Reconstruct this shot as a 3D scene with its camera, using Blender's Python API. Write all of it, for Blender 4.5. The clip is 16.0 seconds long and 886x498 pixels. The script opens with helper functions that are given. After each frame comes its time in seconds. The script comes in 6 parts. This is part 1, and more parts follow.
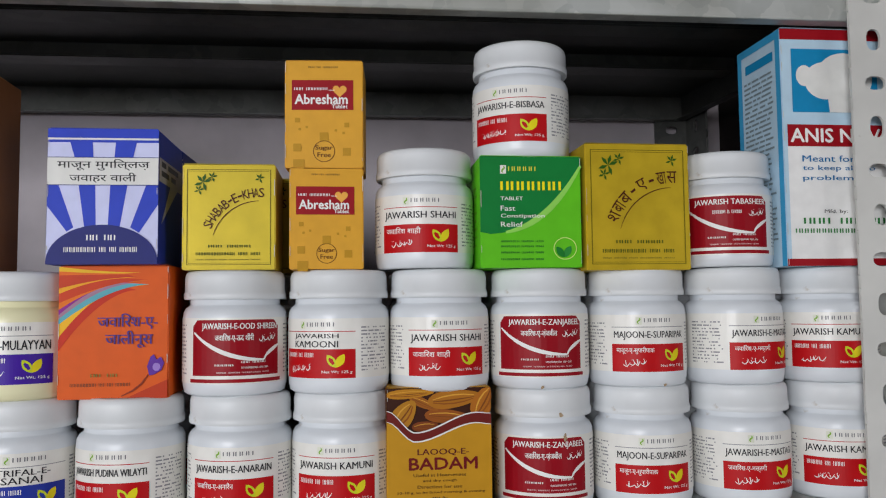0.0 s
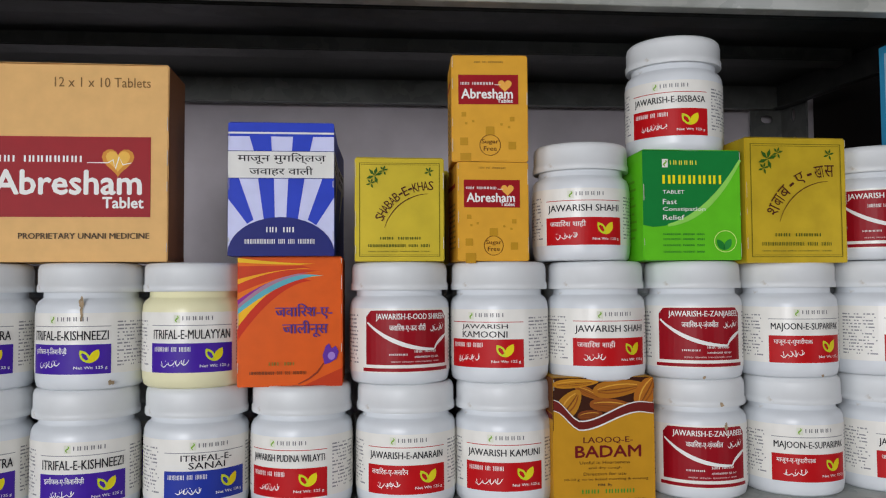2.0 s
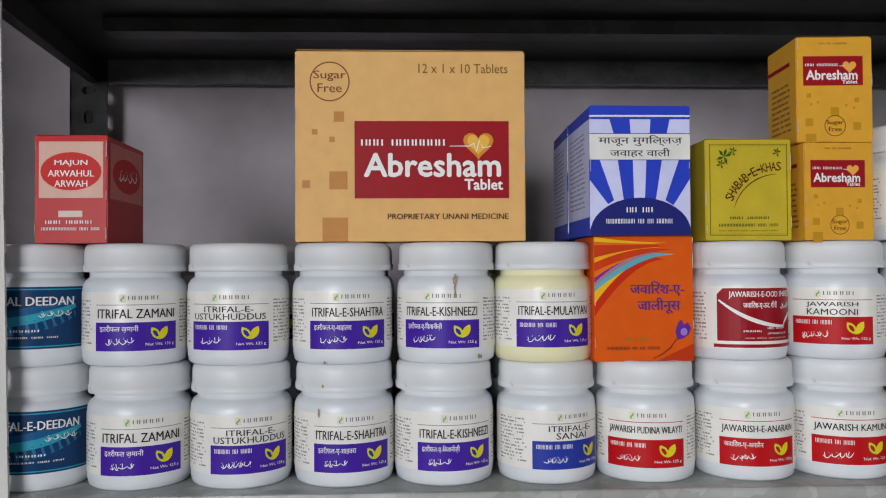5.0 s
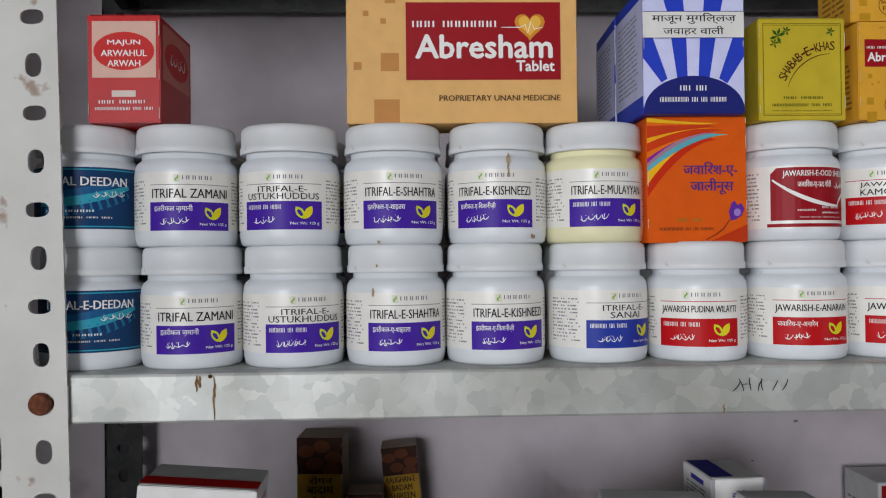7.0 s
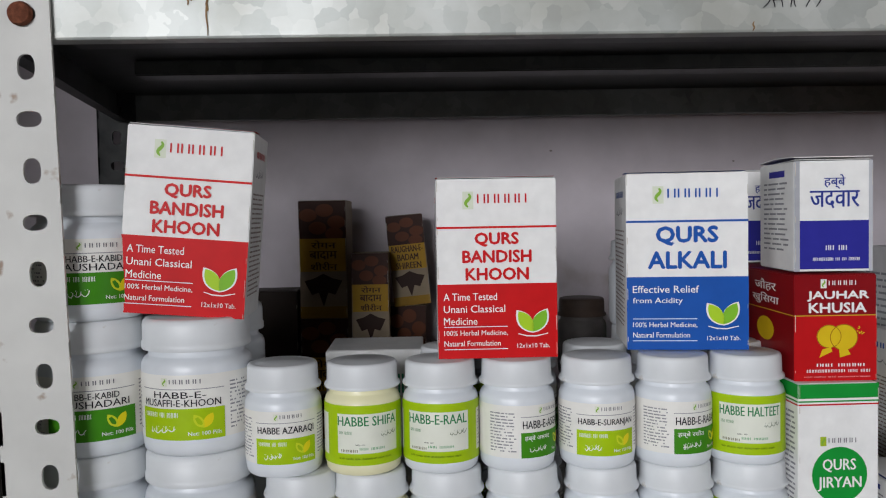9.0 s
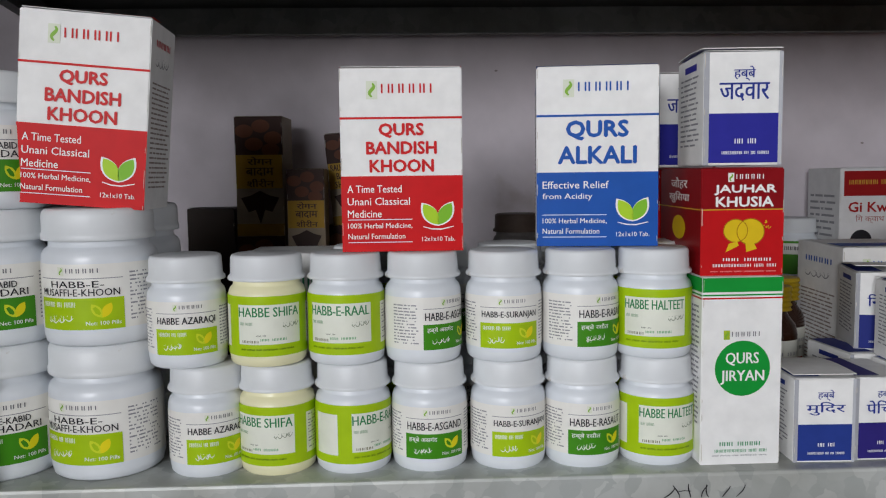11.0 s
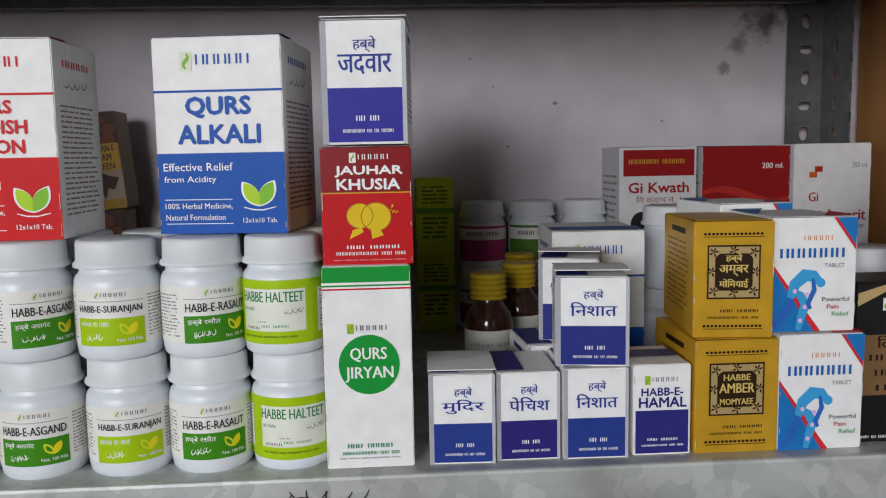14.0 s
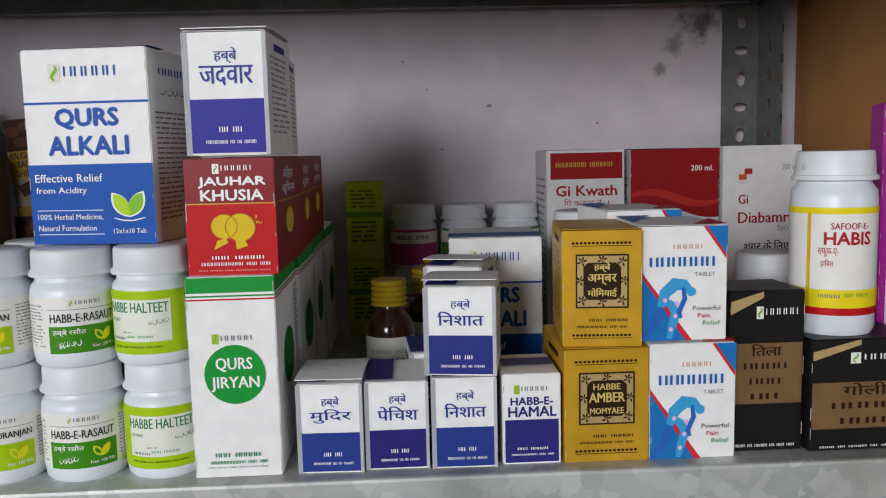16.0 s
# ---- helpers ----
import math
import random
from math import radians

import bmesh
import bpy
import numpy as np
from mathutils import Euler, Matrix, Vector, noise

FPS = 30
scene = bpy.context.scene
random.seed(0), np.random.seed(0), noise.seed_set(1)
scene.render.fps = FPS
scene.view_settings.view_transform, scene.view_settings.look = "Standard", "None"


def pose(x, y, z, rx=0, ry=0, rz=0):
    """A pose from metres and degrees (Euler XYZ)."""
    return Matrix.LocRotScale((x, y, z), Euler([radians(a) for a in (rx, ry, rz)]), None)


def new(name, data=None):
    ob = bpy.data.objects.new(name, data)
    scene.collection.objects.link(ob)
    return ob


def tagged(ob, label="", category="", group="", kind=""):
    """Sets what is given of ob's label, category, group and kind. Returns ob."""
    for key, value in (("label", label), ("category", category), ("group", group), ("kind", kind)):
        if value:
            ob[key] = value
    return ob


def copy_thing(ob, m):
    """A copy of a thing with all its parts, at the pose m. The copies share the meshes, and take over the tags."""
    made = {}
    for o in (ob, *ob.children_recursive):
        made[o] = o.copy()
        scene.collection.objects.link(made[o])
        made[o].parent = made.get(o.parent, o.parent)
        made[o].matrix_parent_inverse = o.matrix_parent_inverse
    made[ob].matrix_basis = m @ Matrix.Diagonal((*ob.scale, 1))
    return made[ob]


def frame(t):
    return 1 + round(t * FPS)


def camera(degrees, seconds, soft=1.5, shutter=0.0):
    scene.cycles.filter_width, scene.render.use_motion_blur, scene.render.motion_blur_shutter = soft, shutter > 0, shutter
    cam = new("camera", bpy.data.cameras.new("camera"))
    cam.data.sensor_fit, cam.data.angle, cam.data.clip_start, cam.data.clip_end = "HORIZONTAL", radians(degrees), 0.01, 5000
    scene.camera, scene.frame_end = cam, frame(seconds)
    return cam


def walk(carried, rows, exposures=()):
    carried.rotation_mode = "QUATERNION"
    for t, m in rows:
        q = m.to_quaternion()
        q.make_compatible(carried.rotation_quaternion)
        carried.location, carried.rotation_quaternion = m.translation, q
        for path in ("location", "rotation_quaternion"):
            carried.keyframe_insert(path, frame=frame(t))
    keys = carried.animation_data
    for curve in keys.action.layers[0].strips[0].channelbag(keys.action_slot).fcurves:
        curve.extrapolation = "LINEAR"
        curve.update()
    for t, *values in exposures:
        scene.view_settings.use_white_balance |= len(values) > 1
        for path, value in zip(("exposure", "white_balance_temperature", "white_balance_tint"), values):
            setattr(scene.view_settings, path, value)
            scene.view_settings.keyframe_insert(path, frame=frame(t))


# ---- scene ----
cam = camera(56.5, 16.0, 1.15)
METRES, EYE, TILT, LEAN, TURN = 0.98, 1.5, 0.0, 0.0, -6.3
ROWS = [
    (0.0, 0.0, 0.0, 0.0, 0.04, 3.84, 0.62),
    (0.5, -0.0103, -0.0059, -0.0015, 0.15, 3.48, 0.55),
    (1.0, -0.0303, -0.0096, 0.0015, 0.31, 3.07, 0.44),
    (1.5, -0.0653, -0.012, 0.0056, 0.59, 2.86, 0.36),
    (2.0, -0.1026, -0.0118, 0.0066, 0.87, 2.65, 0.36),
    (2.5, -0.1485, -0.0184, 0.0092, 1.42, 2.48, 0.28),
    (3.0, -0.1848, -0.0249, 0.0086, 1.92, 2.21, 0.18),
    (3.5, -0.2235, -0.0241, 0.0091, 2.56, 2.05, 0.18),
    (4.0, -0.2558, -0.0233, 0.0037, 3.27, 1.78, 0.26),
    (4.5, -0.2837, -0.0317, 0.0057, 3.83, 1.44, 0.32),
    (4.7, -0.2942, -0.0378, 0.0063, 3.97, 1.38, 0.29),
    (6.8, -0.3372, -0.0421, -0.0489, 4.54, 0.79, 0.57),
    (7.0, -0.3398, -0.0395, -0.0666, 4.5, 0.61, 0.62),
    (7.5, -0.3459, -0.0249, -0.1256, 4.47, 0.06, 0.71),
    (8.0, -0.3512, -0.02, -0.1945, 4.45, -0.69, 0.81),
    (8.5, -0.3531, -0.0115, -0.2404, 4.49, -1.34, 0.95),
    (9.0, -0.3504, -0.0084, -0.2783, 4.58, -2.25, 1.03),
    (9.2, -0.3487, -0.0101, -0.2967, 4.51, -2.56, 0.95),
    (11.3, -0.2751, 0.0044, -0.3215, 4.0, -5.44, 0.74),
    (11.5, -0.2594, 0.0111, -0.3215, 3.98, -5.57, 0.75),
    (12.0, -0.219, 0.0218, -0.3219, 3.76, -5.78, 0.76),
    (12.5, -0.182, 0.0301, -0.3204, 3.55, -5.94, 0.83),
    (13.0, -0.1517, 0.0405, -0.3216, 3.33, -6.14, 0.91),
    (13.5, -0.1138, 0.0493, -0.3252, 3.11, -6.33, 0.98),
    (14.0, -0.074, 0.0558, -0.3256, 2.81, -6.43, 1.07),
    (14.5, -0.0447, 0.0612, -0.3237, 2.67, -6.51, 1.2),
    (15.0, -0.0213, 0.0626, -0.3228, 2.88, -6.55, 1.26),
    (15.5, -0.0056, 0.0663, -0.3178, 3.38, -6.54, 1.24),
    (16.0, 0.0141, 0.0613, -0.3187, 3.73, -6.74, 1.36),
]
walk(cam, [(t, pose(0, 0, EYE, TILT, LEAN, TURN) @ pose(METRES * x, METRES * y, METRES * z, 90 + pitch, roll, yaw)) for t, x, y, z, yaw, pitch, roll in ROWS],
     exposures=((0.0, 0.05), (2.5, 0.03), (4.5, 0.02), (7.0, -0.05), (9.0, 0.06), (12.5, 0.06), (14.5, 0.17), (16.0, 0.24)))

# ---- world, light, exposure ----
world = bpy.data.worlds.new("world")
scene.world = world
world.use_nodes = True
wn = world.node_tree.nodes
sky = wn.new("ShaderNodeTexSky")
sky.sky_type, sky.sun_disc, sky.sun_elevation, sky.sun_rotation = "NISHITA", False, radians(40), radians(200)
world.node_tree.links.new(sky.outputs[0], wn["Background"].inputs[0])
wn["Background"].inputs[1].default_value = 0.08

def area_lamp(name, m, sx, sy, watts, colour):
    d = bpy.data.lights.new(name, "AREA")
    d.shape, d.size, d.size_y, d.energy, d.color = "RECTANGLE", sx, sy, watts, colour
    ob = new(name, d)
    ob.matrix_world = m
    return ob

area_lamp("shop_front_daylight", pose(-2.27, -1.35, 1.48, 0, -90, 0), 0.9, 1.4, 20, (0.95, 0.955, 1.0))
area_lamp("doorway_daylight", pose(-1.35, -2.62, 1.68, 90, 0, 0), 1.2, 0.8, 66, (0.95, 0.955, 1.0))
# fill lamp added to lift right-hand faces, no window known there
area_lamp("right_fill_light", pose(1.63, -1.2, 1.3, 0, 90, 0), 0.7, 0.9, 9, (0.97, 0.955, 1.0))

# ---- materials ----
MATS = {}

def nodes_of(name):
    m = bpy.data.materials.new(name)
    m.use_nodes = True
    nt = m.node_tree
    return m, nt, nt.nodes["Principled BSDF"]

def mottle(nt, col, amount, scale, detail=4.0, kind="noise"):
    """A colour with variation round col, by an object-space texture."""
    tc = nt.nodes.new("ShaderNodeTexCoord")
    tx = nt.nodes.new("ShaderNodeTexNoise")
    tx.inputs["Scale"].default_value, tx.inputs["Detail"].default_value = scale, detail
    nt.links.new(tc.outputs["Object"], tx.inputs["Vector"])
    ramp = nt.nodes.new("ShaderNodeValToRGB")
    lo, hi = [max(0, c * (1 - amount)) for c in col], [min(1, c * (1 + amount)) for c in col]
    ramp.color_ramp.elements[0].color, ramp.color_ramp.elements[1].color = (*lo, 1), (*hi, 1)
    ramp.color_ramp.elements[0].position, ramp.color_ramp.elements[1].position = 0.3, 0.7
    nt.links.new(tx.outputs["Fac"], ramp.inputs[0])
    return ramp, tx

def bumped(nt, bs, src, strength, dist=0.001):
    b = nt.nodes.new("ShaderNodeBump")
    b.inputs["Strength"].default_value, b.inputs["Distance"].default_value = strength, dist
    nt.links.new(src, b.inputs["Height"])
    nt.links.new(b.outputs[0], bs.inputs["Normal"])

def plain(col, rough=0.5, metal=0.0, amount=0.06, scale=60.0, bump=0.03, coat=0.0):
    """Printed card, plastic and paint: colour with faint variation, wear and relief."""
    key = ("plain", col, rough, metal, amount, scale, bump, coat)
    if key not in MATS:
        m, nt, bs = nodes_of("surface")
        ramp, tx = mottle(nt, col, amount, scale)
        nt.links.new(ramp.outputs[0], bs.inputs["Base Color"])
        bs.inputs["Roughness"].default_value, bs.inputs["Metallic"].default_value = rough, metal
        bs.inputs["Specular IOR Level"].default_value = 0.16 if coat == 0 else 0.28
        bs.inputs["Coat Weight"].default_value, bs.inputs["Coat Roughness"].default_value = coat, 0.16
        if bump:
            bumped(nt, bs, tx.outputs["Fac"], bump)
        MATS[key] = m
    return MATS[key]

def hexcol(h):
    v = [int(h[i:i + 2], 16) / 255 for i in (0, 2, 4)]
    return tuple(round(c / 12.92 if c <= 0.04045 else ((c + 0.055) / 1.055) ** 2.4, 4) for c in v)

def card(h, rough=0.42):
    return plain(hexcol(h), rough + 0.06, 0.0, 0.05, 90.0, 0.02, 0.0)

def ink(h):
    return plain(hexcol(h), 0.45, 0.0, 0.0, 50.0, 0.0)

def galvanised(dark=1.0):
    """Zinc spangle: grey flakes of differing tone, with stains."""
    key = ("zinc", dark)
    if key not in MATS:
        m, nt, bs = nodes_of("galvanised_steel")
        tc = nt.nodes.new("ShaderNodeTexCoord")
        ns = nt.nodes.new("ShaderNodeTexNoise")
        ns.inputs["Scale"].default_value = 90
        mx = nt.nodes.new("ShaderNodeMix")
        mx.data_type, mx.blend_type = "RGBA", "ADD"
        mx.inputs[0].default_value = 0.012
        nt.links.new(tc.outputs["Object"], ns.inputs["Vector"])
        nt.links.new(tc.outputs["Object"], mx.inputs[6])
        nt.links.new(ns.outputs["Color"], mx.inputs[7])
        vo = nt.nodes.new("ShaderNodeTexVoronoi")
        vo.inputs["Scale"].default_value = 85
        nt.links.new(mx.outputs[2], vo.inputs["Vector"])
        sep = nt.nodes.new("ShaderNodeSeparateColor")
        nt.links.new(vo.outputs["Color"], sep.inputs[0])
        ramp = nt.nodes.new("ShaderNodeValToRGB")
        ramp.color_ramp.elements[0].color = (0.43 * dark, 0.455 * dark, 0.44 * dark, 1)
        ramp.color_ramp.elements[1].color = (0.58 * dark, 0.60 * dark, 0.575 * dark, 1)
        nt.links.new(sep.outputs[0], ramp.inputs[0])
        st = nt.nodes.new("ShaderNodeTexNoise")
        st.inputs["Scale"].default_value, st.inputs["Detail"].default_value = 14, 6
        nt.links.new(tc.outputs["Object"], st.inputs["Vector"])
        rs = nt.nodes.new("ShaderNodeValToRGB")
        rs.color_ramp.elements[0].position, rs.color_ramp.elements[1].position = 0.35, 0.6
        rs.color_ramp.elements[0].color, rs.color_ramp.elements[1].color = (0.72, 0.71, 0.68, 1), (1, 1, 1, 1)
        nt.links.new(st.outputs["Fac"], rs.inputs[0])
        mul = nt.nodes.new("ShaderNodeMix")
        mul.data_type, mul.blend_type = "RGBA", "MULTIPLY"
        mul.inputs[0].default_value = 1.0
        nt.links.new(ramp.outputs[0], mul.inputs[6])
        nt.links.new(rs.outputs[0], mul.inputs[7])
        nt.links.new(mul.outputs[2], bs.inputs["Base Color"])
        bs.inputs["Metallic"].default_value, bs.inputs["Roughness"].default_value = 0.35, 0.48
        bumped(nt, bs, sep.outputs[1], 0.05)
        MATS[key] = m
    return MATS[key]

def worn_paint(name, col, chip, chip_at, rough=0.5, scale=40.0):
    """Paint with small chips and smears that show a second colour."""
    m, nt, bs = nodes_of(name)
    ramp, tx = mottle(nt, col, 0.08, 22.0)
    st = nt.nodes.new("ShaderNodeTexNoise")
    st.inputs["Scale"].default_value, st.inputs["Detail"].default_value = scale, 8
    nt.links.new(nt.nodes["Texture Coordinate"].outputs["Object"], st.inputs["Vector"])
    cut = nt.nodes.new("ShaderNodeValToRGB")
    cut.color_ramp.elements[0].position, cut.color_ramp.elements[1].position = chip_at, chip_at + 0.06
    nt.links.new(st.outputs["Fac"], cut.inputs[0])
    mx = nt.nodes.new("ShaderNodeMix")
    mx.data_type = "RGBA"
    mx.inputs[7].default_value = (*chip, 1)
    nt.links.new(cut.outputs[0], mx.inputs[0])
    nt.links.new(ramp.outputs[0], mx.inputs[6])
    nt.links.new(mx.outputs[2], bs.inputs["Base Color"])
    bs.inputs["Roughness"].default_value = rough
    bumped(nt, bs, tx.outputs["Fac"], 0.08)
    return m

# one zinc, plus darker copies that carry the shade inside the rack
ZINC, ZINC_CHANNEL_SHADE, ZINC_INNER_SHADE = galvanised(), galvanised(0.2), galvanised(0.10)
ZINC_REAR_SHADE = galvanised(0.36)
POST_PAINT = worn_paint("post_paint", (0.58, 0.58, 0.55), (0.30, 0.22, 0.16), 0.665, 0.5, 45.0)
WALL_PAINT = worn_paint("wall_paint", (0.57, 0.525, 0.56), (0.46, 0.41, 0.42), 0.66, 0.75, 9.0)
def dirty_patch(m, spots, col):
    """Soot and damp on a painted wall: patches with ragged edges round the given points (x, z, reach)."""
    nt = m.node_tree
    bs = nt.nodes["Principled BSDF"]
    base = bs.inputs["Base Color"].links[0].from_socket
    geo = nt.nodes.new("ShaderNodeNewGeometry")
    ns = nt.nodes.new("ShaderNodeTexNoise")
    ns.inputs["Scale"].default_value, ns.inputs["Detail"].default_value, ns.inputs["Roughness"].default_value = 55, 7, 0.65
    nt.links.new(geo.outputs["Position"], ns.inputs["Vector"])
    for x, z, reach, strength in spots:
        d = nt.nodes.new("ShaderNodeVectorMath")
        d.operation = "DISTANCE"
        d.inputs[1].default_value = (x, 0.968, z)
        nt.links.new(geo.outputs["Position"], d.inputs[0])
        fall = nt.nodes.new("ShaderNodeMapRange")
        fall.inputs["From Min"].default_value, fall.inputs["From Max"].default_value = 0.0, reach
        fall.inputs["To Min"].default_value, fall.inputs["To Max"].default_value = 0.30, -0.22
        nt.links.new(d.outputs["Value"], fall.inputs["Value"])
        add = nt.nodes.new("ShaderNodeMath")
        nt.links.new(ns.outputs["Fac"], add.inputs[0])
        nt.links.new(fall.outputs[0], add.inputs[1])
        edge = nt.nodes.new("ShaderNodeMapRange")
        edge.inputs["From Min"].default_value, edge.inputs["From Max"].default_value = 0.50, 0.74
        edge.inputs["To Max"].default_value = strength
        nt.links.new(add.outputs[0], edge.inputs["Value"])
        mx = nt.nodes.new("ShaderNodeMix")
        mx.data_type = "RGBA"
        mx.inputs[7].default_value = (*col, 1)
        nt.links.new(edge.outputs[0], mx.inputs[0])
        nt.links.new(base, mx.inputs[6])
        base = mx.outputs[2]
    nt.links.new(base, bs.inputs["Base Color"])

dirty_patch(WALL_PAINT, ((0.345, 1.325, 0.045, 0.85), (0.315, 1.295, 0.025, 0.6), (0.30, 1.272, 0.016, 0.6), (0.375, 1.345, 0.05, 0.9)), (0.085, 0.07, 0.065))
# unseen walls, ceiling and floor kept dark to cut bounced light
LOW_BOUNCE_PAINT = plain((0.17, 0.163, 0.155), 0.8, 0, 0.08, 3.0, 0.05)
FLOOR_MAT = plain((0.14, 0.13, 0.12), 0.6, 0, 0.2, 5.0, 0.1)
WOOD = plain((0.36, 0.17, 0.06), 0.5, 0, 0.18, 6.0, 0.08)
RUST = plain((0.16, 0.055, 0.03), 0.8, 0.2, 0.4, 300.0, 0.4)
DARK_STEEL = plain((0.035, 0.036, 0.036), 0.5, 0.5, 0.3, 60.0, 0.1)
HDPE = worn_paint("jar_plastic", (0.70, 0.735, 0.77), (0.52, 0.49, 0.44), 0.70, 0.33, 55.0)
LID = worn_paint("lid_plastic", (0.70, 0.725, 0.74), (0.50, 0.46, 0.40), 0.67, 0.42, 60.0)
CREAM = plain((0.80, 0.77, 0.50), 0.36, 0, 0.04, 30.0, 0.03, 0.15)
PAPER = plain((0.79, 0.78, 0.735), 0.34, 0, 0.04, 70.0, 0.02, 0.15)
AMBER_GLASS = plain((0.035, 0.012, 0.006), 0.12, 0, 0.2, 20.0, 0.0, 0.5)
GOLD_FOIL = plain((0.60, 0.34, 0.025), 0.38, 0.3, 0.10, 50.0, 0.06)
GOLD_INK = plain((0.50, 0.36, 0.16), 0.4, 0.35, 0.05, 80.0, 0.0)
YELLOW_FOIL = plain((0.54, 0.38, 0.02), 0.38, 0.25, 0.10, 60.0, 0.06)
GREEN_FOIL = plain((0.56, 0.43, 0.03), 0.42, 0.12, 0.08, 60.0, 0.05)

# ---- mesh helpers ----
def link_mesh(name, verts, faces, mat, parent, label="", smooth=False):
    me = bpy.data.meshes.new(name)
    me.from_pydata(verts, [], faces)
    me.materials.append(mat)
    if smooth:
        me.shade_smooth()
    ob = new(name, me)
    ob.parent = parent
    return tagged(ob, label)

def part(name, bm, mat, parent, label="", smooth=False):
    me = bpy.data.meshes.new(name)
    bm.to_mesh(me)
    bm.free()
    me.materials.append(mat)
    if smooth:
        me.shade_smooth()
    ob = new(name, me)
    ob.parent = parent
    return tagged(ob, label)

def box_bm(x0, x1, y0, y1, z0, z1, bevel=0.0, segs=2):
    bm = bmesh.new()
    bmesh.ops.create_cube(bm, size=1)
    for v in bm.verts:
        v.co = ((x0 + x1) / 2 + v.co.x * (x1 - x0), (y0 + y1) / 2 + v.co.y * (y1 - y0), (z0 + z1) / 2 + v.co.z * (z1 - z0))
    if bevel:
        bmesh.ops.bevel(bm, geom=list(bm.edges), offset=bevel, segments=segs, affect="EDGES")
    return bm

def solid(name, x0, x1, y0, y1, z0, z1, mat, parent=None, label="", bevel=0.0):
    return part(name, box_bm(x0, x1, y0, y1, z0, z1, bevel), mat, parent, label)

def lathe(name, profile, mat, parent, label="", n=40, sharp=()):
    """A turned body: profile of (radius, height) from the axis at the bottom to the axis at the top."""
    verts, faces = [], []
    for r, z in profile:
        for k in range(n):
            a = 2 * math.pi * k / n
            verts.append((r * math.sin(a), -r * math.cos(a), z))
    for i in range(len(profile) - 1):
        for k in range(n):
            k2 = (k + 1) % n
            faces.append((i * n + k, i * n + k2, (i + 1) * n + k2, (i + 1) * n + k))
    faces.append(tuple(reversed(range(n))))
    faces.append(tuple(range((len(profile) - 1) * n, len(profile) * n)))
    ob = link_mesh(name, verts, faces, mat, parent, label, True)
    ob.data.set_sharp_from_angle(angle=radians(50))
    return ob

def thing(name, m, label, category, group="", kind=""):
    ob = new(name)
    ob.empty_display_size = 0.01
    ob.matrix_world = m
    return tagged(ob, label, category, group, kind)

GLYPHS = {}
def glyphs(text, bold=0.0, shear=0.0):
    """The flat mesh of a line of writing, scaled to the unit square: vertices, faces, and its own width to height."""
    key = (text, bold, shear)
    if key not in GLYPHS:
        cu = bpy.data.curves.new("writing", "FONT")
        cu.body, cu.resolution_u, cu.offset, cu.shear = text, 2, bold, shear
        ob = bpy.data.objects.new("writing", cu)
        me = bpy.data.meshes.new_from_object(ob)
        co = np.array([v.co[:2] for v in me.vertices]) if len(me.vertices) else np.array([[0, 0], [1, 0], [1, 1]])
        fs = [tuple(p.vertices) for p in me.polygons] or [(0, 1, 2)]
        lo, hi = co.min(0), co.max(0)
        GLYPHS[key] = ((co - lo) / np.maximum(hi - lo, 1e-6), fs, (hi[0] - lo[0]) / max(hi[1] - lo[1], 1e-6))
        bpy.data.objects.remove(ob)
        bpy.data.curves.remove(cu)
        bpy.data.meshes.remove(me)
    return GLYPHS[key]

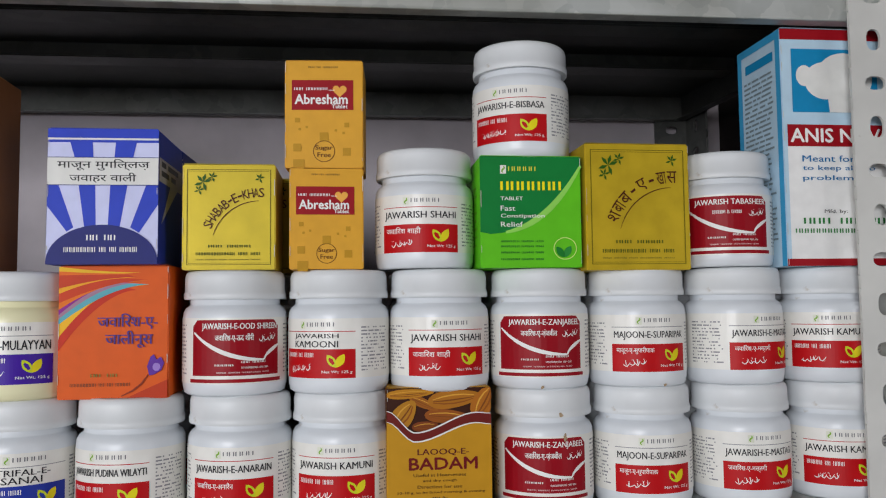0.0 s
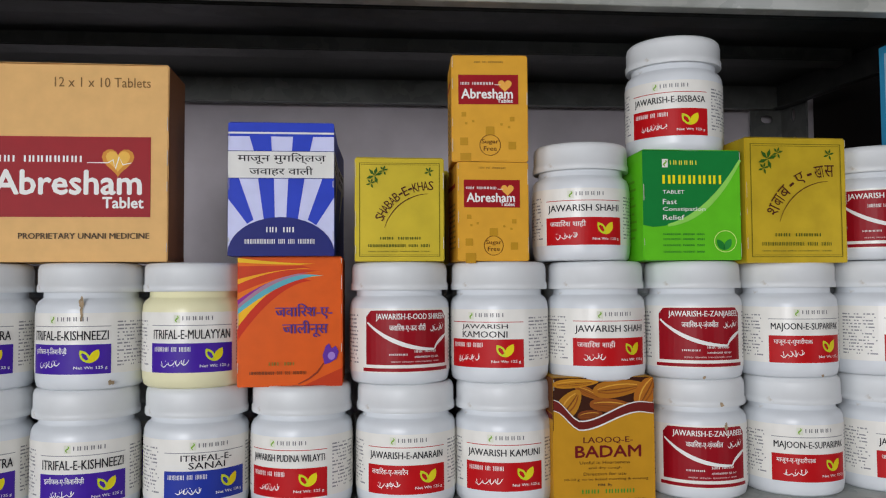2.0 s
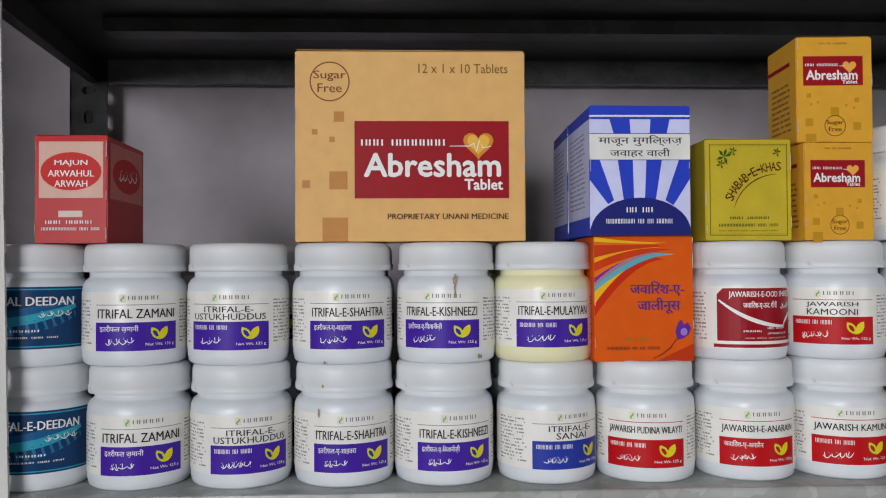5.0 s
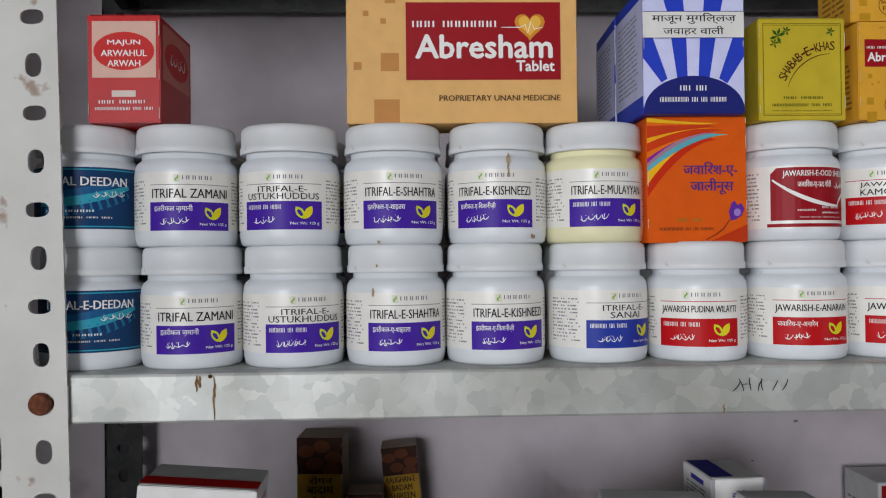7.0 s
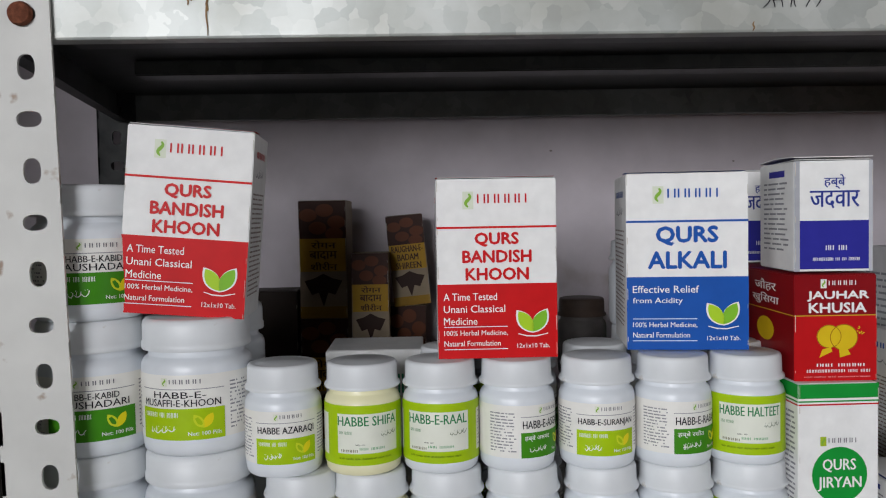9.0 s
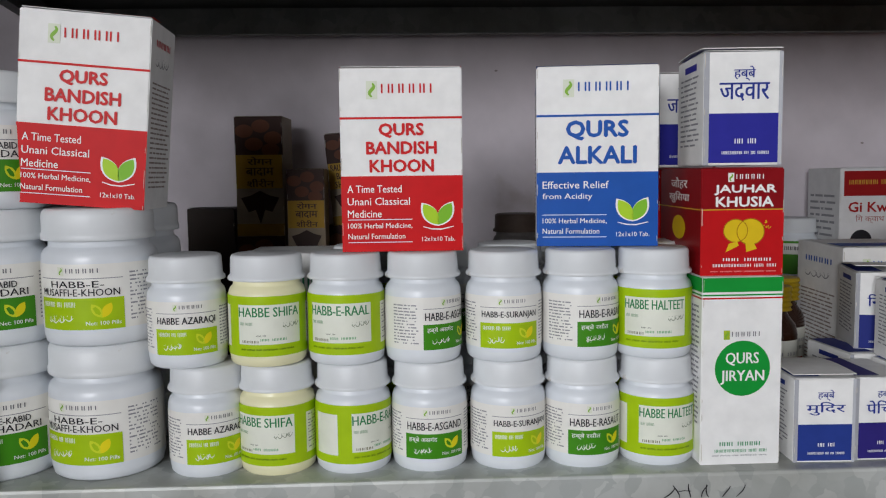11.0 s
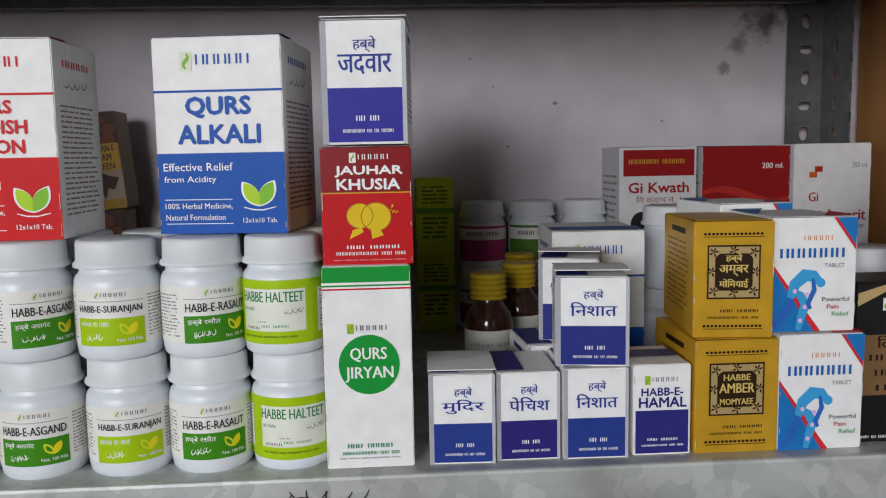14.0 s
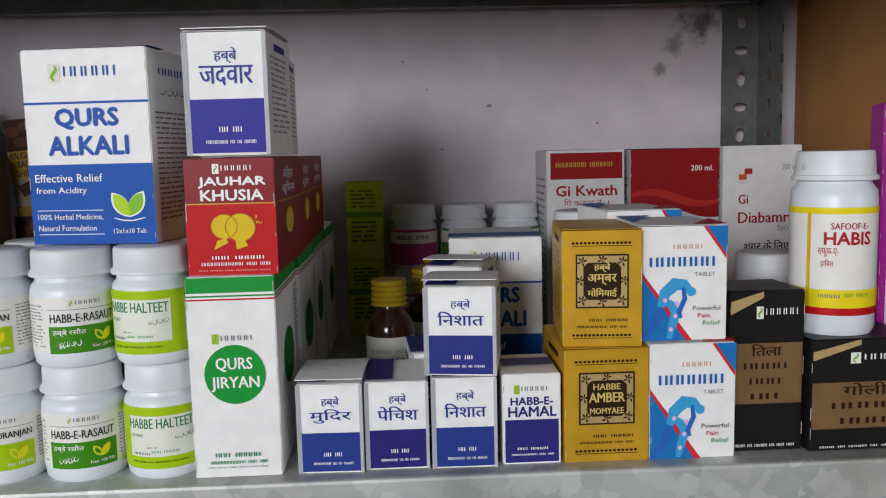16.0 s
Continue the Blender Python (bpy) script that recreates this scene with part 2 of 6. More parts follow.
class Face:
    """A printed face: places flat print at u to the right and v up, both in metres, from the face's lower left corner."""
    def __init__(self, owner, origin, right, up, w, h):
        self.owner, self.w, self.h = owner, w, h
        self.o, self.r, self.u = Vector(origin), Vector(right), Vector(up)
        self.n = self.r.cross(self.u)
        self.layer = 0

    def place(self, s, t, k):
        return self.o + self.r * s + self.u * t + self.n * (0.0002 + 0.00006 * k)

    def flat(self, name, pts, faces, mat, label=""):
        if name not in ("writing", "title", "maker_line", "logo_mark", "fine_print", "small_print", "net_weight", "script_line", "leaf_emblem", "printed_square", "writing_line", "leaf_corner", "bead", "yellow_dot"):
            self.layer += 1
            k = self.layer
        else:
            k = self.layer + 1
        return link_mesh(name, [self.place(s, t, k) for s, t in pts], faces, mat, self.owner, label)

    # the calls below take shares of the face, 0 to 1
    def rect(self, name, u0, v0, u1, v1, mat, label=""):
        nx = max(1, int((u1 - u0) * self.w / 0.002)) if isinstance(self, Wrap) else 1
        pts = [((u0 + (u1 - u0) * i / nx) * self.w, v * self.h) for v in (v0, v1) for i in range(nx + 1)]
        return self.flat(name, pts, [(i, i + 1, nx + 2 + i, nx + 1 + i) for i in range(nx)], mat, label)

    def poly(self, name, pts, mat, label=""):
        return self.flat(name, [(u * self.w, v * self.h) for u, v in pts], [tuple(range(len(pts)))], mat, label)

    def oval(self, name, u, v, ru, rv, mat, label="", ring=0.0, n=28):
        out = [((u + ru * math.cos(2 * math.pi * k / n)) * self.w, (v + rv * math.sin(2 * math.pi * k / n)) * self.h) for k in range(n)]
        if not ring:
            return self.flat(name, out, [tuple(range(n))], mat, label)
        q = 1 - ring
        inn = [((u + q * ru * math.cos(2 * math.pi * k / n)) * self.w, (v + q * rv * math.sin(2 * math.pi * k / n)) * self.h) for k in range(n)]
        return self.flat(name, out + inn, [(k, (k + 1) % n, n + (k + 1) % n, n + k) for k in range(n)], mat, label)

    def text(self, name, words, u0, v0, u1, v1, mat, bold=0.0, label="", fit=True, align="C"):
        co, fs, ratio = glyphs(words)
        a, b, c, d = u0 * self.w, v0 * self.h, u1 * self.w, v1 * self.h
        if not fit:
            wide = min(c - a, (d - b) * ratio)
            a, c = {"L": (a, a + wide), "R": (c - wide, c), "C": ((a + c - wide) / 2, (a + c + wide) / 2)}[align]
        pts, faces, lifts = [], [], []
        shift = bold * (1.15 if bold > 0.025 else 1.5) * (d - b)
        for e, (dx, dy) in enumerate(((0, 0), (1, 0), (-1, 0), (0, 1), (0, -1))[:5 if bold > 0.025 else 3 if bold else 1]):
            n = len(pts)
            pts += [(a + p[0] * (c - a) + dx * shift, b + p[1] * (d - b) + dy * shift) for p in co]
            lifts += [0.3 * e] * len(co)
            faces += [tuple(v + n for v in f) for f in fs]
        return link_mesh(name, [self.place(s_, t_, self.layer + 1 + q) for (s_, t_), q in zip(pts, lifts)], faces, mat, self.owner, label)

    def bars(self, name, u0, v0, u1, v1, mat, rows=1, words=(5,), label="", gap=0.45, fill=0.72, stroke=0.28):
        """Unreadable writing: rows of plain bars, word by word; a single row has two upright bars for each letter."""
        pts, faces = [], []
        rnd = random.Random(int(u0 * 997 + v1 * 613 + rows * 7 + len(words)))
        for i in range(rows):
            ws = list(words) if rows == 1 else [rnd.randint(2, 8) for _ in range(max(2, int(words[0])))]
            total = sum(ws) + gap * 2 * (len(ws) - 1)
            top = v1 - (v1 - v0) * i / rows
            low = top - (v1 - v0) / rows * fill
            share = 1.0 if rows == 1 else rnd.uniform(0.8, 1.0)
            x = 0.0
            for wd in ws:
                cells = [(k, k + 0.8) for k in range(wd)] if rows == 1 else [(0, wd)]
                for k0, k1 in cells:
                    a, b = (u0 + (u1 - u0) * share * (x + k) / total for k in (k0, k1))
                    n = len(pts)
                    if rows > 1:
                        pts += [(q * self.w, v * self.h) for q, v in ((a, low), (b, low), (b, top), (a, top))]
                        faces.append((n, n + 1, n + 2, n + 3))
                        continue
                    e = (b - a) * stroke
                    pts += [(q * self.w, v * self.h) for q, v in ((a, low), (a + e, low), (a + e, top), (a, top), (b - e, low), (b, low), (b, top), (b - e, top))]
                    faces += [(n, n + 1, n + 2, n + 3), (n + 4, n + 5, n + 6, n + 7)]
                x += wd + gap * 2
        return self.flat(name, pts, faces, mat, label)

    def stroke(self, name, line, width, mat, label=""):
        """A drawn line through the points, given in shares of the face, of a width in metres that tapers at both ends."""
        P = [Vector((u * self.w, v * self.h)) for u, v in line]
        pts, n = [], len(P)
        for i, p in enumerate(P):
            d = (P[min(i + 1, n - 1)] - P[max(i - 1, 0)]).normalized()
            q = Vector((-d.y, d.x)) * width * 0.5 * (0.35 + 0.65 * math.sin(math.pi * (i + 0.5) / n))
            pts += [tuple(p + q), tuple(p - q)]
        return self.flat(name, pts, [(2 * i, 2 * i + 1, 2 * i + 3, 2 * i + 2) for i in range(n - 1)], mat, label)

    def squiggle(self, name, u0, v0, u1, v1, mat, seed=1):
        """Flowing script that cannot be read: short bowls, slanted uprights and dots that climb a little to the right."""
        rnd = random.Random(seed)
        du, dv, hand = u1 - u0, v1 - v0, (v1 - v0) * self.h
        pts, faces = [], []
        def ribbon(line, width):
            P = [Vector((u * self.w, (v + 0.28 * dv * (u - u0) / du) * self.h)) for u, v in line]
            m, last = len(pts), len(P) - 1
            for k, p in enumerate(P):
                d = (P[min(k + 1, last)] - P[max(k - 1, 0)]).normalized()
                q = Vector((-d.y, d.x)) * width * 0.5 * (0.45 + 0.55 * math.sin(math.pi * (k + 0.5) / (last + 1)))
                pts.extend([tuple(p + q), tuple(p - q)])
            faces.extend([(m + 2 * k, m + 2 * k + 1, m + 2 * k + 3, m + 2 * k + 2) for k in range(last)])
        x = u0
        while x < u1 - 0.12 * du:
            wd = du * rnd.uniform(0.16, 0.34)
            dip, rise = rnd.uniform(0.2, 0.4) * dv, rnd.uniform(0.0, 0.3) * dv
            ribbon([(x + wd * q, v0 + 0.35 * dv - dip * math.sin(math.pi * q) + rise * q * q) for q in [k / 8 for k in range(9)]], hand * 0.12)
            for _ in range(rnd.randint(1, 2)):
                a, hi = x + wd * rnd.uniform(0.1, 0.95), rnd.uniform(0.35, 0.65) * dv
                lean = rnd.uniform(-0.05, 0.03) * du
                ribbon([(a + lean * q, v0 + 0.2 * dv + hi * q) for q in (0, 0.33, 0.67, 1)], hand * 0.10)
            for _ in range(rnd.randint(1, 2)):
                a, b, r = x + wd * rnd.uniform(0.1, 0.9), v0 + dv * rnd.choice((-0.02, 0.72, 0.8)), hand * 0.06
                m = len(pts)
                p = Vector((a * self.w, (b + 0.28 * dv * (a - u0) / du) * self.h))
                pts.extend([(p.x - r, p.y), (p.x, p.y - r), (p.x + r, p.y), (p.x, p.y + r)])
                faces.append((m, m + 1, m + 2, m + 3))
            x += wd * 0.92 + rnd.uniform(0.0, 0.05) * du
        return self.flat(name, pts, faces, mat)

    def leaves(self, u, v, s, mats, name="leaf_emblem"):
        """Two leaves that rise from one foot; s is their height as a share of the face's height."""
        k = self.h / self.w
        for side, mat, tilt in ((-1, mats[0], 0.62), (1, mats[1], 0.55)):
            pts = []
            for i in range(9):
                q = i / 8
                pts.append((q, 0.26 * math.sin(math.pi * q) ** 0.8))
            pts += [(p, -b) for p, b in reversed(pts[1:-1])]
            ca, sa = math.cos(math.pi / 2 + side * -tilt), math.sin(math.pi / 2 + side * -tilt)
            self.poly(name, [(u + (p * ca - b * sa) * s * k, v + (p * sa + b * ca) * s) for p, b in pts], mat)

class Wrap(Face):
    """A label round a jar: u along the arc from the label's left end, turned so that its middle faces the angle phi (degrees, to the right)."""
    def __init__(self, owner, radius, z0, w, h, phi):
        self.owner, self.w, self.h, self.R, self.z0, self.phi, self.layer = owner, w, h, radius, z0, radians(phi), 0

    def place(self, s, t, k):
        a, r = (s - self.w / 2) / self.R + self.phi, self.R + 0.0002 + 0.00007 * k
        return Vector((r * math.sin(a), -r * math.cos(a), self.z0 + t))

def faces_of(owner, w, d, h):
    """The faces of a carton whose base centre is its thing's origin."""
    return {
        "front": Face(owner, (-w / 2, -d / 2, 0), (1, 0, 0), (0, 0, 1), w, h),
        "right": Face(owner, (w / 2, -d / 2, 0), (0, 1, 0), (0, 0, 1), d, h),
        "left": Face(owner, (-w / 2, d / 2, 0), (0, -1, 0), (0, 0, 1), d, h),
        "top": Face(owner, (-w / 2, -d / 2, h), (1, 0, 0), (0, 1, 0), w, d),
    }

EDGE_WEAR = plain((0.55, 0.52, 0.46), 0.8, 0, 0.2, 200.0, 0.0)

def carton(name, label, x0, x1, z0, z1, y, depth, mat, art=None, rz=0.0, ry=0.0, lid=True, seed=0, group="", raised=0.0):
    """A folding carton with soft edges, a slightly bowed skin, and a top flap with its slit. y is the plane of its front."""
    w, h = x1 - x0, z1 - z0
    m = pose((x0 + x1) / 2, y, z0, 0, ry, rz) @ pose(0, depth / 2, 0)
    ob = thing(name, m, label, "box", group)
    bm = box_bm(-w / 2, w / 2, -depth / 2, depth / 2, 0, h, 0.0006, 2)
    part("body", bm, mat, ob)
    if lid:
        rnd = random.Random(seed + int(x0 * 1000))
        lift = rnd.uniform(0.0002, 0.0009)
        v = [(-w / 2 + 0.001, -depth / 2 + 0.0004, h + 0.0003 + lift), (w / 2 - 0.001, -depth / 2 + 0.0004, h + 0.0003 + lift * 0.5),
             (w / 2 - 0.001, depth / 2 - 0.002, h + 0.0002), (-w / 2 + 0.001, depth / 2 - 0.002, h + 0.0002)]
        v += [(a, b, c - 0.0003) for a, b, c in v]
        link_mesh("top_flap", v, [(0, 1, 2, 3), (7, 6, 5, 4), (0, 4, 5, 1), (1, 5, 6, 2), (2, 6, 7, 3), (3, 7, 4, 0)], mat, ob)
    if raised:
        n, up = 6, radians(raised)
        v = []
        for k in range(n + 1):
            q = k / n * depth * 0.97
            bow = 0.0012 * math.sin(math.pi * k / n)
            v += [(sx * (w / 2 + 0.0004), depth / 2 - 0.001 - q * math.cos(up), h + 0.0014 + q * math.sin(up) + bow) for sx in (-1, 1)]
        m = len(v)
        v += [(a, b, c + 0.0005) for a, b, c in v]
        f = [(2 * k, 2 * k + 1, 2 * k + 3, 2 * k + 2) for k in range(n)] + [(m + 2 * k + 2, m + 2 * k + 3, m + 2 * k + 1, m + 2 * k) for k in range(n)]
        f += [(2 * k, 2 * k + 2, m + 2 * k + 2, m + 2 * k) for k in range(n)] + [(2 * k + 3, 2 * k + 1, m + 2 * k + 1, m + 2 * k + 3) for k in range(n)] + [(1, 0, m, m + 1), (2 * n, 2 * n + 1, m + 2 * n + 1, m + 2 * n)]
        link_mesh("raised_flap", v, f, mat, ob, "lifted cardboard flap")
    rnd = random.Random(seed + int(z0 * 900 + x1 * 7000))
    E = Face(ob, (-w / 2, -depth / 2, 0), (1, 0, 0), (0, 0, 1), w, h)
    E.layer = 9
    pts, fcs = [], []
    for u in (0.0006, w - 0.0006):
        z = rnd.uniform(0, 0.01)
        while z < h - 0.004:
            ln, wd = rnd.uniform(0.002, 0.012), rnd.uniform(0.0002, 0.0005)
            top = min(z + ln, h - 0.0005)
            n = len(pts)
            pts += [(u - wd / 2, z), (u + wd / 2, z + 0.0005), (u + wd / 2, top - 0.0008), (u - wd / 2, top)]
            fcs.append((n, n + 1, n + 2, n + 3))
            z += ln + rnd.uniform(0.004, 0.035)
    tagged(E.flat("worn_edge", pts, fcs, EDGE_WEAR), "rubbed pale edge", "", "", "stuff")
    if art:
        S = faces_of(ob, w, depth, h)
        S["top"].layer = 18
        art(S)
    return ob

def maker_mark(F, u0, v0, u1, v1, text_mat, tile=None):
    """The maker's mark as plain shapes: a small tile with a leaf of green, and five bars."""
    t = (u1 - u0) * 0.2
    if tile:
        lo, hi = v0 - (v1 - v0) * 0.18, v1 + (v1 - v0) * 0.22
        F.rect("logo_tile", u0, lo, u0 + t * 0.82, hi, tile)
        F.stroke("logo_leaf", [(u0 + t * (0.41 + 0.17 * math.sin(q * 6.0 + 0.3)), hi - (hi - lo) * (0.12 + 0.76 * q)) for q in [i / 10 for i in range(11)]], (hi - lo) * F.h * 0.2, ink("7fae3a"))
    F.bars("logo_mark", u0 + t * 1.1, v0, u1, v1, text_mat, 1, (5,), stroke=0.2)

# ---- structure: the room ----
def structure(name, x0, x1, y0, y1, z0, z1, mat, label, cat="wall"):
    return tagged(solid(name, x0, x1, y0, y1, z0, z1, mat), label, cat, "", "structure")

structure("floor", -2.4, 1.9, -2.75, 1.2, -0.1, 0.0, FLOOR_MAT, "plain grey stone floor of the shop", "floor")
structure("ceiling", -2.4, 1.9, -2.75, 1.2, 2.8, 2.9, LOW_BOUNCE_PAINT, "plain dark grey ceiling, out of view", "ceiling")
structure("wall_back", -2.4, 1.9, 0.968, 1.1, 0.0, 2.8, WALL_PAINT, "lilac-grey painted wall with scuffs behind the rack")
structure("wall_left_near", -2.4, -2.3, -0.6, 0.968, 0.0, 2.8, LOW_BOUNCE_PAINT, "plain painted shop wall")
# added out of view, blocks left light from reaching the back wall
structure("wall_light_stop", -0.92, -0.80, 0.13, 0.968, 0.0, 2.8, LOW_BOUNCE_PAINT, "unseen wall added to keep light off the back left corner")
structure("wall_left_far", -2.4, -2.3, -2.6, -2.1, 0.0, 2.8, LOW_BOUNCE_PAINT, "plain painted shop wall")
structure("wall_left_below", -2.4, -2.3, -2.1, -0.6, 0.0, 1.0, LOW_BOUNCE_PAINT, "plain painted shop wall under the shop front")
structure("wall_left_above", -2.4, -2.3, -2.1, -0.6, 2.0, 2.8, LOW_BOUNCE_PAINT, "plain painted shop wall over the shop front")
structure("wall_right_near", 1.65, 1.8, -0.7, 0.968, 0.0, 2.8, LOW_BOUNCE_PAINT, "plain painted shop wall")
structure("wall_right_far", 1.65, 1.8, -2.65, -1.7, 0.0, 2.8, LOW_BOUNCE_PAINT, "plain painted shop wall")
structure("wall_right_below", 1.65, 1.8, -1.7, -0.7, 0.0, 0.9, LOW_BOUNCE_PAINT, "plain painted shop wall under the fill light's opening")
structure("wall_right_above", 1.65, 1.8, -1.7, -0.7, 1.7, 2.8, LOW_BOUNCE_PAINT, "plain painted shop wall over the fill light's opening")
structure("wall_front_left", -2.3, -1.95, -2.75, -2.65, 0.0, 2.8, LOW_BOUNCE_PAINT, "plain painted shop wall beside the opening")
structure("wall_front_right", -0.75, 1.65, -2.75, -2.65, 0.0, 2.8, LOW_BOUNCE_PAINT, "plain painted shop wall beside the opening")
structure("wall_front_above", -1.95, -0.75, -2.75, -2.65, 2.3, 2.8, LOW_BOUNCE_PAINT, "plain painted shop wall over the opening")
# unseen infill added to keep low light out
structure("wall_front_below", -1.95, -0.75, -2.75, -2.65, 0.0, 1.1, LOW_BOUNCE_PAINT, "plain unseen wall closing the lower part of the opening")

# side panel of the neighbouring cupboard
cup = thing("cupboard", pose(0.447, 0.44, 0), "orange-brown varnished wooden side of a cupboard beside the rack", "cupboard")
solid("side_panel", 0, 0.02, 0, 0.515, 0, 1.352, WOOD, cup, "varnished wooden panel", 0.001)
# added near-black sheet, stands for the shade beside the upper shelf
solid("shade_panel", 0, 0.02, 0, 0.515, 1.354, 2.3, plain((0.016, 0.013, 0.012), 0.6, 0, 0.25, 9.0, 0.06), cup, "near-black panel added for the shade above the cupboard side", 0.001)
solid("front_edge", -0.001, 0.021, -0.006, -0.0005, 0, 2.3, plain((0.03, 0.018, 0.012), 0.6, 0, 0.2, 12.0, 0.05), cup, "dark edging strip", 0.0008)

# ---- the steel rack ----
rack = thing("shelving_rack", pose(0, 0, 0), "slotted-angle steel rack with galvanised shelves and painted posts", "shelf")

def slotted_flange(bm, w, z0, z1, pitch, to, first_wide, mid=0.5):
    """A flange with alternating upright and level slots; to maps (s across, z, depth) into the thing's space."""
    n = 16
    count = int((z1 - z0) / pitch)
    th = 0.0022
    for i in range(count):
        a, b = z0 + i * pitch, z0 + (i + 1) * pitch
        zc = (a + b) / 2
        rx, rz = (0.0072, 0.0047) if (i % 2 == 0) == first_wide else (0.0051, 0.0074)
        rim, hole = [], []
        for k in range(n):
            t = 2 * math.pi * (k + 0.5) / n
            c, s = math.cos(t), math.sin(t)
            hole.append((w * mid + rx * math.copysign(abs(c) ** 0.8, c), zc + rz * math.copysign(abs(s) ** 0.8, s)))
            q = max(abs(c), abs(s))
            rim.append((w / 2 + w / 2 * c / q, zc + pitch / 2 * s / q))
        loops = []
        for d in (0, th):
            loops.append([bm.verts.new(to(s, z, d)) for s, z in rim])
            loops.append([bm.verts.new(to(s, z, d)) for s, z in hole])
        r0, h0, r1, h1 = loops
        for k in range(n):
            j = (k + 1) % n
            bm.faces.new((r0[k], r0[j], h0[j], h0[k]))
            bm.faces.new((r1[j], r1[k], h1[k], h1[j]))
            bm.faces.new((h0[k], h0[j], h1[j], h1[k]))
            bm.faces.new((r0[j], r0[k], r1[k], r1[j]))
        corners = [(0, a), (w, a), (w, b), (0, b)]
        for (s, z), k in zip(corners, ((n * 5) // 8, (n * 7) // 8, n // 8, (n * 3) // 8)):
            for L in (r0, r1):
                bm.faces.new((L[k - 1], L[k % n], bm.verts.new(to(s, z, 0 if L is r0 else th))))

def post(x_outer, y_front, inward, depthwards, mat, z_phase, label, w=0.041, side=0.041, mid=0.5):
    """An angle post: one slotted flange across, one running in depth from its outer edge."""
    bm = bmesh.new()
    z0 = 0.3 + z_phase
    slotted_flange(bm, w, z0, 2.3, PITCH, lambda s, z, d: (x_outer + inward * s, y_front + depthwards * d, z), True, mid)
    slotted_flange(bm, side, z0, 2.3, PITCH, lambda s, z, d: (x_outer + inward * d, y_front + depthwards * s, z), False)
    bmesh.ops.remove_doubles(bm, verts=bm.verts, dist=0.00005)
    bmesh.ops.recalc_face_normals(bm, faces=bm.faces)
    return part("post", bm, mat, rack, label)

def bolt(parent, x, y, z):
    ob = lathe("bolt", [(0.0001, 0), (0.0068, 0.0), (0.0071, 0.002), (0.0062, 0.0045), (0.003, 0.0056), (0.0001, 0.0058)], RUST, parent, "rusty domed bolt head", 18)
    ob.matrix_local = pose(x, y, z, 90, 0, 0)

PITCH = 0.0299
Z_PHASE = 1.3475 - 0.3 - PITCH * 34.5
p1 = post(-0.5950, 0.5145, 1, 1, POST_PAINT, Z_PHASE, "white-painted slotted angle post with scratches", 0.0433, 0.041, 0.65)
p2 = post(0.3735, 0.5145, -1, 1, POST_PAINT, Z_PHASE, "white-painted slotted angle post with scratches", 0.0378, 0.041, 0.55)
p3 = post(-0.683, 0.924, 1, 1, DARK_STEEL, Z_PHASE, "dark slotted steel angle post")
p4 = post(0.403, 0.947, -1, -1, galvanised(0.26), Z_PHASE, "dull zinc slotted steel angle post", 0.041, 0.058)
for p, x in ((p1, -0.5675), (p2, 0.353)):
    for z in (1.3475, 1.3475 - 12 * PITCH):
        bolt(p, x, 0.5142, z)
p1.matrix_local = Matrix.Translation((-0.57, 0, 1.35)) @ pose(0, 0, 0, 0, -1.25, 0) @ Matrix.Translation((0.57, 0, -1.35))

def steel_shelf(z_front, z_rear, mat, label, lip=0.031):
    """A pressed tray shelf: deck with lips turned down on four sides and turned in below, and a channel under it."""
    bm = bmesh.new()
    A = [(-0.597, 0.5185), (0.3725, 0.5185), (0.3965, 0.944), (-0.666, 0.944)]
    zs = (z_front, z_front, z_rear, z_rear)
    C = (-0.12, 0.73)
    def ring(inset, dz):
        out = []
        for (x, y), z in zip(A, zs):
            out.append(bm.verts.new((x + (inset if x < C[0] else -inset), y + (inset if y < C[1] else -inset), z + dz)))
        return out
    loops = [ring(0.0022, 0.0), ring(0.0007, -0.0006), ring(0, -0.0022), ring(0, -lip + 0.0015), ring(0.0006, -lip + 0.0003), ring(0.0015, -lip),
             ring(0.012, -lip), ring(0.012, -lip + 0.0012), ring(0.0016, -lip + 0.0012), ring(0.0016, -0.0016)]
    for i, (a, b) in enumerate(zip(loops, loops[1:])):
        for k in range(4):
            f = bm.faces.new((a[k], a[(k + 1) % 4], b[(k + 1) % 4], b[k]))
            # side, inner and rear faces take darkened zinc, shade put into the colour
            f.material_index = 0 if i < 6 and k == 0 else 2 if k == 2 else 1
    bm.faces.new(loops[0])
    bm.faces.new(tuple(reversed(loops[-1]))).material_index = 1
    bmesh.ops.recalc_face_normals(bm, faces=bm.faces)
    ob = part("shelf", bm, mat, rack, label)
    ob.data.materials.append(ZINC_INNER_SHADE)
    ob.data.materials.append(ZINC_REAR_SHADE)
    for ys in (0.60, 0.74):
        k = (ys - 0.52) / 0.425
        z = z_front + (z_rear - z_front) * k
        # channel in darkened zinc as well, for the shade below the deck
        part("stiffener", box_bm(-0.58, 0.365, ys, ys + 0.028, z - 0.0145, z - 0.0018, 0.0012), ZINC_CHANNEL_SHADE, ob, "pressed steel channel under the shelf")
    return ob

top_shelf = steel_shelf(1.7215, 1.7475, ZINC, "galvanised steel shelf with a dusty turned-down lip")
mid_shelf = steel_shelf(1.3645, 1.3665, ZINC, "galvanised steel shelf with rust streaks on its lip")
low_shelf = steel_shelf(1.0, 1.0, ZINC, "galvanised steel shelf with scribbles on its lip")

